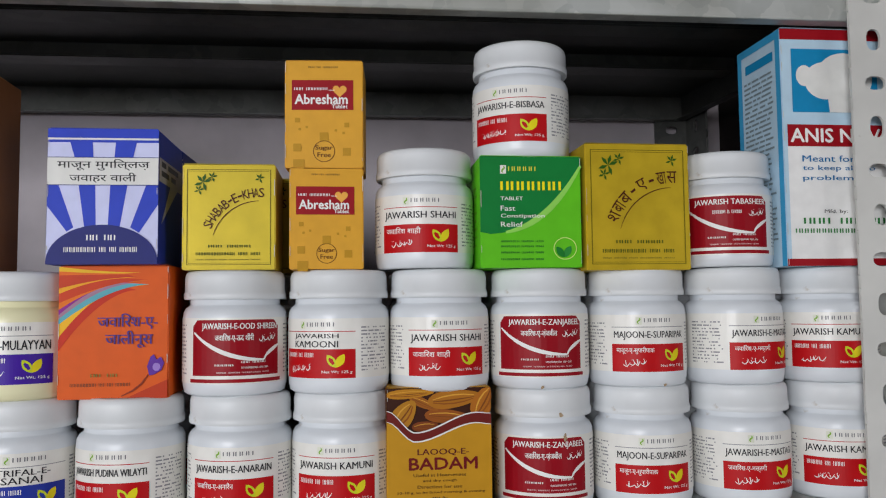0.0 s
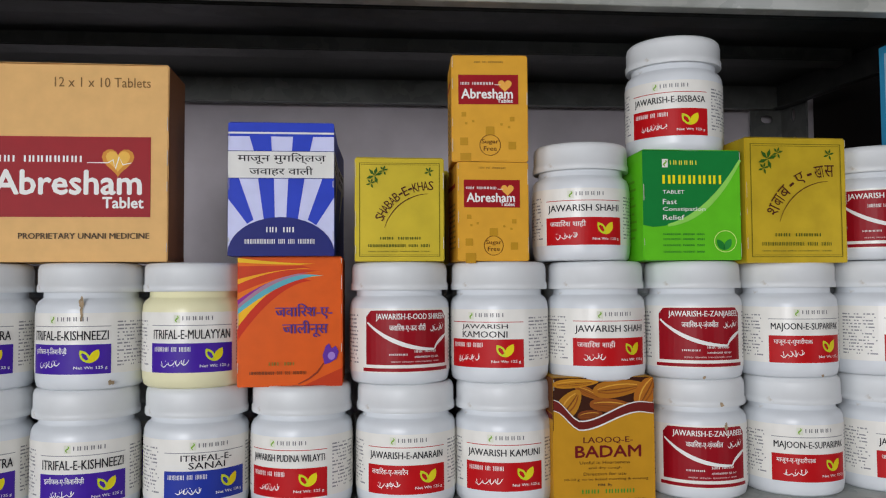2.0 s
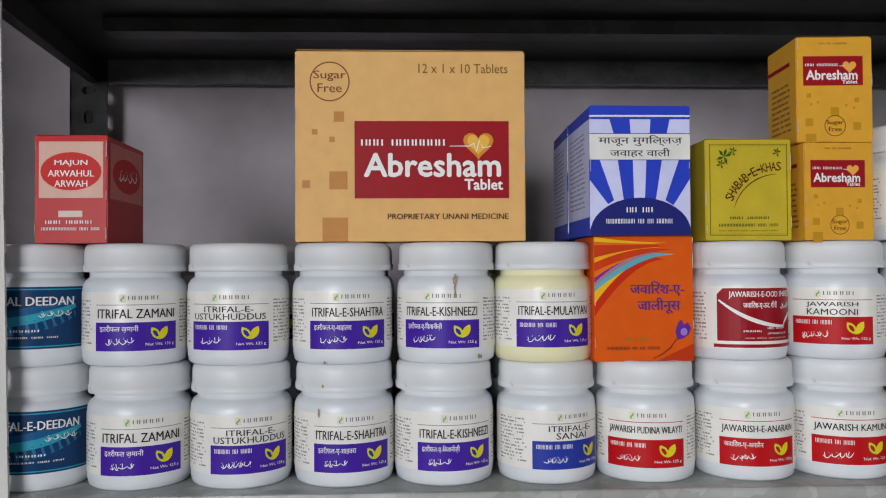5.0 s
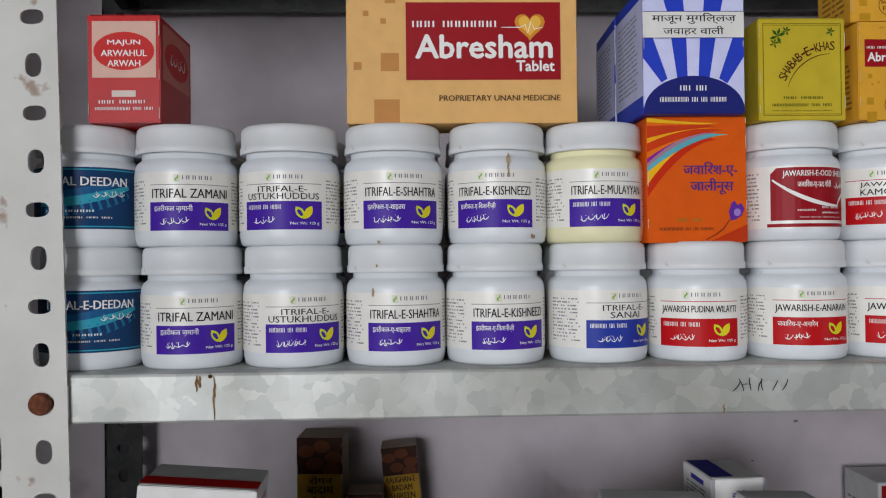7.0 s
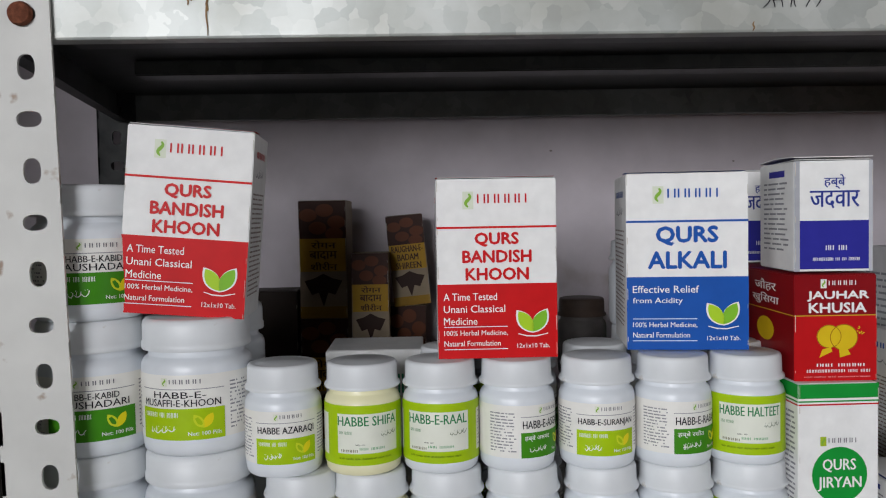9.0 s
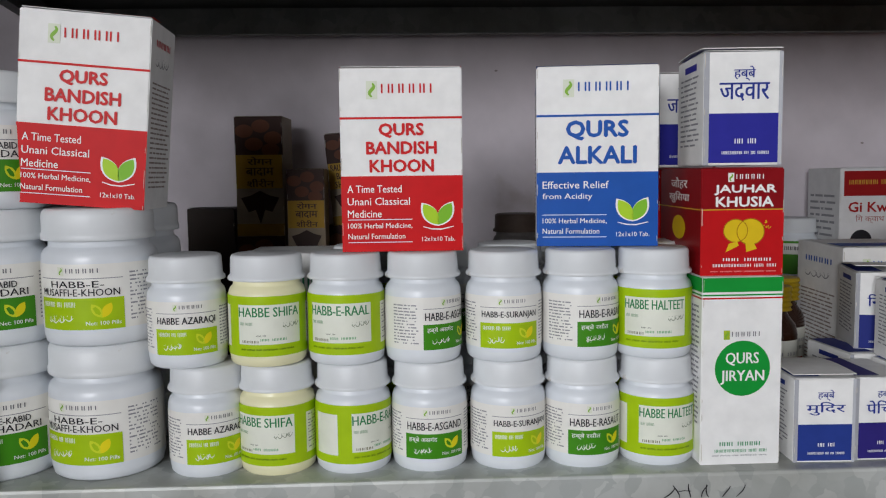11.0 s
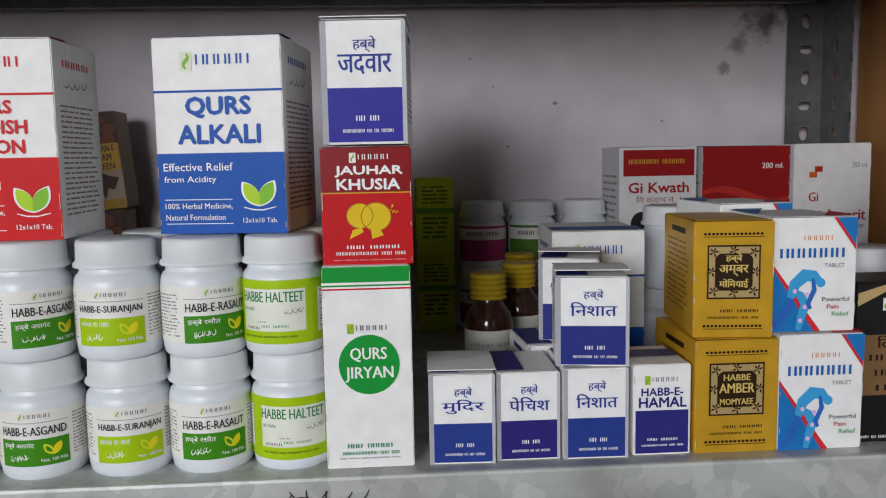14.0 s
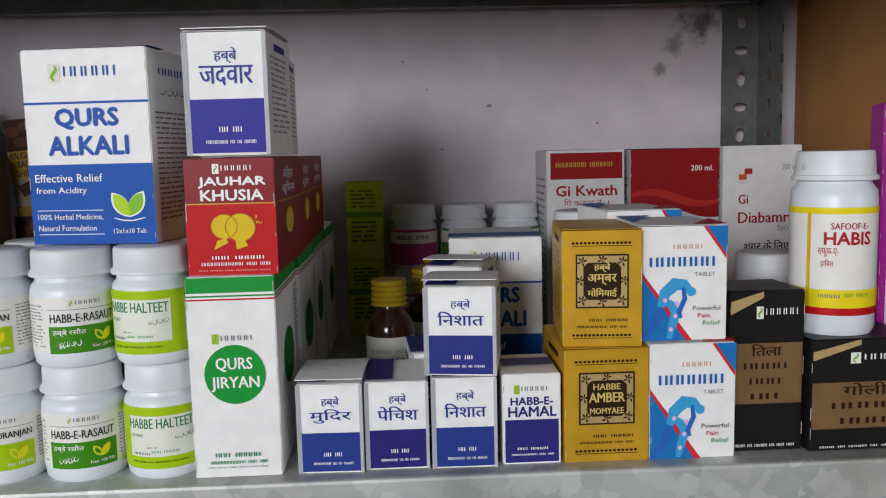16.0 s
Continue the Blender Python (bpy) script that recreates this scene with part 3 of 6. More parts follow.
# rust streaks, scratches and scribbles on the lips
lip = Face(mid_shelf, (-0.597, 0.5183, 1.3335), (1, 0, 0), (0, 0, 1), 0.97, 0.031)
RUSTY = plain((0.20, 0.12, 0.055), 0.85, 0, 0.35, 200.0, 0.05)
for u, v0, v1, w in ((0.1270, 0.62, 0.95, 0.0013), (0.1290, 0.70, 0.93, 0.0020), (0.1382, 0.05, 0.93, 0.0010), (0.1386, 0.5, 0.8, 0.0013), (0.136, 0.90, 0.95, 0.0024), (0.47, 0.02, 0.2, 0.0010)):
    lip.stroke("rust_streak", [(u + 0.0004 * math.sin(9 * q + u * 50), v0 + (v1 - v0) * q) for q in [i / 10 for i in range(11)]], w, RUSTY, "brown rust streak")
PEN = ink("2b2b2e")
def scribble(face, u, v, s):
    for k, (du, dv, lean) in enumerate(((0.0, 0.2, 0.006), (0.008, 0.26, -0.002), (0.014, 0.28, 0.001), (0.021, 0.24, 0.004), (0.026, 0.26, -0.003), (0.034, 0.22, 0.002), (0.041, 0.24, 0.004))):
        face.stroke("pen_stroke", [(u + (du + lean * q + 0.0012 * math.sin(3 * q + k)) * s, v + dv * q) for q in (0, 0.25, 0.5, 0.75, 1)], 0.0008, PEN)
    face.stroke("pen_stroke", [(u + 0.008 * s, v + 0.13), (u + 0.011 * s, v + 0.15), (u + 0.015 * s, v + 0.14)], 0.0005, PEN)

scribble(lip, 0.476, 0.46, 0.8)
lip2 = Face(low_shelf, (-0.597, 0.5183, 0.969), (1, 0, 0), (0, 0, 1), 0.97, 0.031)
scribble(lip2, 0.476, 0.50, 1.15)

# ---- jars ----
GREY_INK, BLACK, WHITE_INK, FAINT = ink("6e6e74"), ink("26262a"), ink("e9e9e6"), ink("8b8b90")
LEAF_PAIR = (ink("c9d62a"), ink("e3d51e"))
def gloss(h):
    return plain(hexcol(h), 0.42, 0.0, 0.05, 80.0, 0.02, 0.0)

PURPLE, RED, DEEPBLUE, MAROON = gloss("43209a"), gloss("b80f16"), gloss("24389c"), gloss("920a1a")
GREEN_BAND, LIME = gloss("3f8618"), gloss("a2c212")

def jar_body(ob, r, h, mat, lid_mat, slim):
    """A wide-mouth plastic jar and its screw lid. slim: the lid is narrower and has a flared foot."""
    b = h * 0.715
    prof = [(r * 0.80, 0.0008), (r * 0.90, 0.0), (r * 0.965, 0.0016), (r * 0.995, 0.006), (r, 0.012), (r, b - 0.008), (r * 0.99, b - 0.0045), (r * 0.95, b - 0.0016),
            (r * 0.885, b), (r * 0.865, b + 0.0008), (r * 0.865, h * 0.80), (r * 0.5, h * 0.80)]
    lathe("body", prof, mat, ob, "" , 44)
    z0 = h * 0.768
    if slim:
        lp = [(r * 0.7, z0 + 0.001), (r * 0.985, z0), (r * 1.0, z0 + 0.0008), (r * 0.985, z0 + 0.0022), (r * 0.93, z0 + 0.0034), (r * 0.915, h - 0.0022), (r * 0.885, h - 0.0006), (r * 0.82, h), (r * 0.74, h - 0.0006), (r * 0.70, h - 0.0002)]
    else:
        lp = [(r * 0.7, z0 + 0.001), (r * 0.975, z0), (r * 0.985, z0 + 0.0006), (r * 0.985, z0 + 0.0042), (r * 0.965, z0 + 0.0048), (r * 0.965, h - 0.0045), (r * 0.945, h - 0.0018), (r * 0.90, h - 0.0003), (r * 0.84, h), (r * 0.80, h - 0.0005), (r * 0.76, h - 0.0002)]
    lathe("lid", lp, lid_mat, ob, "", 44)

def label_striped(ob, r, h, phi, title, band, rule, weight):
    """White wrap label: fine print, a maker's mark, a ruled title, a coloured band with a leaf."""
    W = 2 * math.pi * r * 0.86
    lab = Wrap(ob, r, h * 0.13, W, h * 0.475, phi)
    sheet = lab.rect("label", 0, 0, 1, 1, PAPER, "white wrap-around paper label")
    F = Wrap(sheet, r, h * 0.13, r * 1.60, h * 0.475, phi)
    F.layer = 1
    maker_mark(F, 0.30, 0.84, 0.76, 0.935, GREY_INK, plain((0.70, 0.72, 0.60), 0.5))
    F.rect("rule", 0.0, 0.775, 1.0, 0.787, rule)
    lines = title.split("|")
    if len(lines) == 1:
        F.text("title", title, 0.03, 0.555, 0.97, 0.71, BLACK, 0.010)
    else:
        F.text("title", lines[0], 0.2, 0.645, 0.8, 0.745, BLACK, 0.008)
        half = min(0.46, 0.042 * len(lines[1]))
        F.text("title", lines[1], 0.5 - half, 0.515, 0.5 + half, 0.625, BLACK, 0.008)
    F.rect("colour_band", 0.0, 0.0, 1.0, 0.485, band)
    if title in HINDI:
        F.text("small_print", HINDI[title], 0.06, 0.31, 0.52, 0.44, WHITE_INK, 0.006)
    else:
        F.bars("small_print", 0.05, 0.32, 0.5, 0.425, WHITE_INK, 1, (6, 2, 4))
    F.squiggle("script_line", 0.14, 0.09, 0.44, 0.22, WHITE_INK, int(abs(phi)) + len(title))
    F.leaves(0.77, 0.18, 0.26, LEAF_PAIR)
    F.text("net_weight", weight, 0.60, 0.07, 0.96, 0.13, WHITE_INK, 0.01)
    for side in (-1, 1):
        S = Wrap(sheet, r, h * 0.13, r * 0.8, h * 0.475, phi + side * math.degrees(1.28))
        S.layer = 1
        S.bars("fine_print", 0.05, 0.08, 0.95, 0.86, FAINT, 13, (4,), fill=0.4)

def label_maroon(ob, r, h, phi, title, band, rule, weight):
    """White label with a large maroon panel, a white sweep and a ruled foot."""
    lab = Wrap(ob, r, h * 0.10, 2 * math.pi * r * 0.86, h * 0.52, phi)
    sheet = lab.rect("label", 0, 0, 1, 1, PAPER, "white wrap-around paper label")
    F = Wrap(sheet, r, h * 0.10, r * 1.78, h * 0.52, phi)
    F.layer = 1
    n, up, low = 16, [], []
    for i in range(n + 1):
        u = i / n
        up.append((u * F.w, (0.97 - 0.10 * max(0, (abs(u - 0.5) - 0.42) / 0.08) ** 2) * F.h))
        low.append((u * F.w, 0.125 * F.h))
    F.flat("colour_panel", low + up, [(i, i + 1, n + 2 + i, n + 1 + i) for i in range(n)], band)
    F.rect("foot_rule", -0.04, 0.02, 1.04, 0.075, band)
    F.stroke("white_sweep", [(0.02 + 0.78 * q, 0.78 - 0.42 * (1 - (1 - q) ** 2.2)) for q in [i / 24 for i in range(25)]], h * 0.034, WHITE_INK)
    F.stroke("white_sweep", [(0.80 + 0.2 * q, 0.36 + 0.22 * q ** 0.6) for q in [i / 12 for i in range(13)]], h * 0.030, WHITE_INK)
    F.text("title", title, 0.13, 0.80, 0.97, 0.92, WHITE_INK, 0.012)
    if title in HINDI:
        F.text("small_print", HINDI[title], 0.28, 0.635, 0.68, 0.765, WHITE_INK, 0.01)
    else:
        F.bars("small_print", 0.34, 0.655, 0.66, 0.735, WHITE_INK, 1, (6, 1, 5))
    F.squiggle("script_line", 0.74, 0.63, 0.93, 0.75, WHITE_INK, 5)
    F.bars("maker_line", 0.28, 0.26, 0.48, 0.30, WHITE_INK, 1, (5,))
    F.bars("maker_line", 0.55, 0.30, 0.82, 0.35, WHITE_INK, 1, (3, 5))
    F.bars("maker_line", 0.55, 0.22, 0.85, 0.26, WHITE_INK, 1, (12, 3, 3))
    F.bars("fine_print", 0.3, 0.155, 0.86, 0.185, plain((0.7, 0.5, 0.5), 0.5), 1, (5, 6, 10, 4))
    for side in (-1, 1):
        S = Wrap(sheet, r, h * 0.10, r * 0.5, h * 0.52, phi + side * math.degrees(1.32))
        S.layer = 1
        S.bars("fine_print", 0.05, 0.1, 0.95, 0.9, FAINT, 13, (3,), fill=0.4)

def label_teal(ob, r, h, phi, title, band, rule, weight):
    """Deep blue label with turquoise sweeps."""
    lab = Wrap(ob, r, h * 0.15, 2 * math.pi * r * 0.86, h * 0.50, phi)
    sheet = lab.rect("label", 0, 0, 1, 1, gloss("0f3a66"), "deep blue wrap-around label with turquoise sweeps")
    F = Wrap(sheet, r, h * 0.15, r * 1.8, h * 0.50, phi)
    F.layer = 1
    for k, c in enumerate(("1f6f9c", "2f9db5", "1a5a8c")):
        F.stroke("sweep", [(q, 0.28 + 0.13 * k + 0.28 * q * q) for q in [i / 12 for i in range(13)]], h * (0.10 - 0.02 * k), card(c))
    F.text("title", title, 0.02, 0.70, 0.97, 0.84, WHITE_INK, 0.02)
    F.squiggle("script_line", 0.6, 0.5, 0.95, 0.62, WHITE_INK, 3)
    F.bars("maker_line", 0.1, 0.26, 0.62, 0.31, WHITE_INK, 1, (3, 5))
    F.bars("maker_line", 0.05, 0.16, 0.8, 0.20, WHITE_INK, 1, (12, 3, 3))
    F.rect("edge_line", -0.2, 0.03, 1.2, 0.05, card("2f9db5"))
    F.rect("edge_line", -0.2, 0.95, 1.2, 0.97, card("2f9db5"))

def label_lime(ob, r, h, phi, title, band, rule, weight):
    """Lime wrap with white windows and green writing."""
    lab = Wrap(ob, r, h * 0.10, 2 * math.pi * r * 0.9, h * 0.54, phi)
    sheet = lab.rect("label", 0, 0, 1, 1, LIME, "lime green wrap-around label with white windows")
    F = Wrap(sheet, r, h * 0.10, r * 1.75, h * 0.54, phi)
    F.layer = 1
    F.rect("window", 0.02, 0.20, 0.98, 0.86, plain((0.74, 0.76, 0.66), 0.35, 0, 0.06, 60.0, 0.0, 0.3), "pale window of the label")
    F.text("title", title, 0.03, 0.66, 0.95, 0.82, ink("2f7f4c"), 0.014)
    F.bars("small_print", 0.05, 0.50, 0.25, 0.57, ink("6f9a70"), 1, (3, 5))
    F.squiggle("script_line", 0.68, 0.46, 0.92, 0.56, ink("6a7a60"), 4)
    F.bars("maker_line", 0.30, 0.33, 0.34 + 0.1, 0.36, ink("404a3c"), 1, (3, 2))
    F.bars("maker_line", 0.36, 0.245, 0.74, 0.30, ink("3d9a5c"), 1, (3, 5))
    F.bars("maker_line", 0.08, 0.21, 0.34, 0.27, ink("6a6a48"), 1, (5,))
    F.bars("fine_print", 0.05, 0.09, 0.85, 0.13, ink("4a6a10"), 1, (4, 6, 4, 10, 5, 5))
    S = Wrap(sheet, r, h * 0.10, r * 0.85, h * 0.54, phi + math.degrees(1.55))
    S.layer = 1
    S.rect("window", 0.1, 0.14, 0.95, 0.84, plain((0.74, 0.76, 0.66), 0.35, 0, 0.06, 60.0, 0.0, 0.3), "pale window of the label")
    S.bars("fine_print", 0.18, 0.18, 0.88, 0.8, FAINT, 12, (3,), fill=0.4)
    S = Wrap(sheet, r, h * 0.10, r * 0.85, h * 0.54, phi - math.degrees(1.55))
    S.layer = 1
    S.rect("window", 0.05, 0.14, 0.9, 0.84, plain((0.74, 0.76, 0.66), 0.35, 0, 0.06, 60.0, 0.0, 0.3), "pale window of the label")

HINDI = {"ITRIFAL ZAMANI": "इतरीफल ज़मानी", "ITRIFAL-E-SHAHTRA": "इतरीफल-ए-शाहतरा", "ITRIFAL-E-KISHNEEZI": "इतरीफल-ए-िकशनीज़ी", "JAWARISH SHAHI": "जवािरश शाही", "JAWARISH-E-ANARAIN": "जवािरश-ए-अनारैन",
         "MAJOON-E-SUPARIPAK": "माजून-ए-सुपारीपाक", "JAWARISH-E-MASTAGI": "जवािरश-ए-मस्तगी", "HABB-E-RASAUT": "हब्बे रसौत", "HABB-E-ASGAND": "हब्बे असगंद", "JAWARISH-E-ZANJABEEL": "जवािरश-ए-ज़ंजबील", "JAWARISH-E-OOD SHIREEN": "जवािरश-ए-ऊद शीरीं"}
BIG_R, BIG_H, SMALL_R, SMALL_H = 0.0335, 0.0795, 0.0242, 0.0685

def jar(x, z, y, turn, cam_x, style, title, band, rule, label, r=BIG_R, h=BIG_H, mat=HDPE, slim=False, weight="Net Wt: 125 g", group="medicine jars", tilt=0.0):
    """turn: how far the label is turned from where it is seen, from a station at cam_x."""
    phi = turn + math.degrees(math.atan((cam_x - x) / y))
    ob = thing("medicine_jar", pose(x, y, z, 0, tilt, 0), label, "jar", group)
    jar_body(ob, r, h, mat, LID, slim)
    style(ob, r, h, phi, title, band, rule, weight)
    return ob

R1, R2 = 1.3645, 1.4437
PU = "white plastic jar with a lid and a purple-banded label"
RE = "white plastic jar with a lid and a red-banded label"
MA = "white plastic jar with a lid and a maroon label"
TE = "white plastic jar with a lid and a deep blue label"
YC = 0.5635
UPPER = [
    # x, tier, turn, station, style, title, band, rule, label, body
    (-0.5565, R2, -8, -0.327, label_teal, "ITRIFAL DEEDAN", None, None, TE, HDPE),
    (-0.491, R2, 3, -0.327, label_striped, "ITRIFAL ZAMANI", PURPLE, FAINT, PU, HDPE),
    (-0.4215, R2, -10, -0.327, label_striped, "ITRIFAL-E-|USTUKHUDDUS", PURPLE, FAINT, PU, HDPE),
    (-0.351, R2, 10, -0.327, label_striped, "ITRIFAL-E-SHAHTRA", PURPLE, FAINT, PU, HDPE),
    (-0.280, R2, -4, -0.327, label_striped, "ITRIFAL-E-KISHNEEZI", PURPLE, FAINT, PU, HDPE),
    (-0.2132, R2, 18, -0.327, label_striped, "ITRIFAL-E-MULAYYAN", PURPLE, FAINT, "pale yellow plastic jar with a white lid and purple-banded label", CREAM),
    (-0.0775, R2, 1, 0.0, label_maroon, "JAWARISH-E-OOD SHIREEN", MAROON, MAROON, MA, HDPE),
    (-0.009, R2, -28, 0.0, label_striped, "JAWARISH|KAMOONI", RED, RED, RE, HDPE),
    (0.0590, R2, 10, 0.0, label_striped, "JAWARISH SHAHI", RED, RED, RE, HDPE),
    (0.1285, R2, 2, 0.0, label_maroon, "JAWARISH-E-ZANJABEEL", MAROON, MAROON, MA, HDPE),
    (0.1980, R2, 18, 0.0, label_striped, "MAJOON-E-SUPARIPAK", RED, FAINT, RE, HDPE),
    (0.2690, R2, 42, 0.0, label_striped, "JAWARISH-E-MASTAGI", RED, FAINT, RE, HDPE),
    (0.3400, R2, 4, 0.0, label_striped, "JAWARISH KAMUNI", RED, RED, RE, HDPE),
    (-0.5545, R1, -4, -0.327, label_teal, "ITRIFAL-E-DEEDAN", None, None, TE, HDPE),
    (-0.4875, R1, 3, -0.327, label_striped, "ITRIFAL ZAMANI", PURPLE, FAINT, PU, HDPE),
    (-0.4195, R1, 13, -0.327, label_striped, "ITRIFAL-E-|USTUKHUDDUS", PURPLE, FAINT, PU, HDPE),
    (-0.3500, R1, 13, -0.327, label_striped, "ITRIFAL-E-SHAHTRA", PURPLE, FAINT, PU, HDPE),
    (-0.2820, R1, 18, -0.327, label_striped, "ITRIFAL-E-KISHNEEZI", PURPLE, FAINT, PU, HDPE),
    (-0.2115, R1, 33, -0.327, label_striped, "ITRIFAL-E-|SANAI", DEEPBLUE, FAINT, "white plastic jar with a lid and a blue-banded label", HDPE),
    (-0.1430, R1, 4, -0.327, label_striped, "JAWARISH PUDINA WILAYTI", RED, RED, RE, HDPE),
    (-0.0735, R1, 22, -0.327, label_striped, "JAWARISH-E-ANARAIN", RED, RED, RE, HDPE),
    (-0.0065, R1, -10, 0.0, label_striped, "JAWARISH KAMUNI", RED, RED, RE, HDPE),
    (0.1300, R1, 2, 0.0, label_maroon, "JAWARISH-E-ZANJABEEL", MAROON, MAROON, MA, HDPE),
    (0.2000, R1, 15, 0.0, label_striped, "MAJOON-E-SUPARIPAK", RED, FAINT, RE, HDPE),
    (0.2715, R1, 27, 0.0, label_striped, "JAWARISH-E-MASTAGI", RED, FAINT, RE, HDPE),
    (0.3430, R1, 9, 0.0, label_striped, "JAWARISH KAMUNI", RED, RED, RE, HDPE),
    (0.0495, 1.5235, -6, 0.0, label_striped, "JAWARISH SHAHI", RED, RED, RE, HDPE),
    (0.1180, 1.5970, -15, 0.0, label_striped, "JAWARISH-E-BISBASA", RED, RED, RE, HDPE),
    (0.2640, 1.5235, 6, 0.0, label_maroon, "JAWARISH TABASHEER", MAROON, MAROON, MA, HDPE),
]
made = []
for x, z, turn, st, style, title, band, rule, label, mat in UPPER:
    made.append(jar(x, z, YC, turn, st, style, title, band, rule, label, mat=mat))

# the second row of jars that shows in the gaps
for ob in made[:26]:
    l = ob.location
    copy_thing(ob, pose(l.x, YC + 0.068, l.z, 0, 0, 25))

# lower shelf
GB = "small white plastic jar with a lid and a green-banded label"
LG = "small white plastic jar with a lid and a lime green label"
T1, T2 = 1.0, 1.0687
SY = 0.5545
LOWER = [
    (-0.4305, T2, 3, -0.336, label_striped, "HABBE AZARAQI", LIME, FAINT, GB, HDPE),
    (-0.3800, T2, -8, -0.173, label_lime, "HABBE SHIFA", LIME, None, "small cream plastic jar with a white lid and lime label", CREAM),
    (-0.3302, T2, -22, -0.173, label_lime, "HABB-E-RAAL", LIME, None, LG, HDPE),
    (-0.2812, T2, 34, -0.173, label_striped, "HABB-E-ASGAND", GREEN_BAND, FAINT, GB, HDPE),
    (-0.2295, T2, -2, -0.173, label_striped, "HABB-E-SURANJAN", LIME, FAINT, GB, HDPE),
    (-0.1800, T2, 30, -0.173, label_striped, "HABB-E-RASAUT", GREEN_BAND, FAINT, GB, HDPE),
    (-0.1325, T2, -8, -0.173, label_lime, "HABBE HALTEET", LIME, None, LG, HDPE),
    (-0.4200, T1, 10, -0.25, label_striped, "HABBE AZARAQI", LIME, FAINT, GB, HDPE),
    (-0.3757, T1, -35, -0.173, label_lime, "HABBE SHIFA", LIME, None, "small cream plastic jar with a white lid and lime label", CREAM),
    (-0.3272, T1, 34, -0.173, label_lime, "HABB-E-RAAL", LIME, None, LG, HDPE),
    (-0.2780, T1, -3, -0.173, label_striped, "HABB-E-ASGAND", GREEN_BAND, FAINT, GB, HDPE),
    (-0.2270, T1, 10, -0.173, label_striped, "HABB-E-SURANJAN", LIME, FAINT, GB, HDPE),
    (-0.1788, T1, 14, -0.173, label_striped, "HABB-E-RASAUT", GREEN_BAND, FAINT, GB, HDPE),
    (-0.1302, T1, 12, -0.173, label_lime, "HABBE HALTEET", LIME, None, LG, HDPE),
]
low_made = []
for x, z, turn, st, style, title, band, rule, label, mat in LOWER:
    low_made.append(jar(x, z, SY, turn, st, style, title, band, rule, label, SMALL_R, SMALL_H, mat, True, "Net: 100 Pills", "small pill jars"))

KH = 0.0836
for k in range(3):
    jar(-0.5535, 1.0 + k * KH, YC, (4, -2, 6)[k], -0.336, label_striped, "HABB-E-KABID|NAUSHADARI", GREEN_BAND, FAINT, "white plastic jar with a lid and a green-banded label", 0.034, KH, HDPE, False, "Net: 100 Pills")
for k in range(2):
    jar(-0.4865, 1.0 + k * KH, YC, -20 + 8 * k - 8, -0.336, label_striped, "HABB-E-|MUSAFFI-E-KHOON", LIME, FAINT, "white plastic jar with a lid and a lime-banded label", 0.0345, KH, HDPE, False, "Net: 100 Pills")

# ---- cartons on the upper shelf ----
W_CARD, OFFWHITE = card("e6e6e4"), card("dcdcd8")
TAN, TAN_SMALL, BROWN_SQ = card("dcae6c"), card("d8a032"), card("bd8446")
CRIMSON, NAVY, ROYAL = card("960f1b"), card("1d2470"), card("2740bc")
GREEN, ORANGE = card("128f34"), card("d8580a")

def heart(F, u, v, s, mat, name="heart"):
    k = F.h / F.w
    pts = []
    for i in range(24):
        t = 2 * math.pi * i / 24
        pts.append((u + s * k * 0.0312 * 16 * math.sin(t) ** 3, v + s * 0.0312 * (13 * math.cos(t) - 5 * math.cos(2 * t) - 2 * math.cos(3 * t) - math.cos(4 * t))))
    F.poly(name, pts[::-1], mat)

def sugar_free(F, u, v, rv, mat):
    k = F.h / F.w
    F.oval("ring", u, v, rv * k, rv, mat, ring=0.06)
    F.text("writing", "Sugar", u - 0.8 * rv * k, v + 0.02 * rv, u + 0.8 * rv * k, v + 0.55 * rv, mat, 0.01)
    F.text("writing", "Free", u - 0.6 * rv * k, v - 0.55 * rv, u + 0.6 * rv * k, v - 0.1 * rv, mat, 0.01)

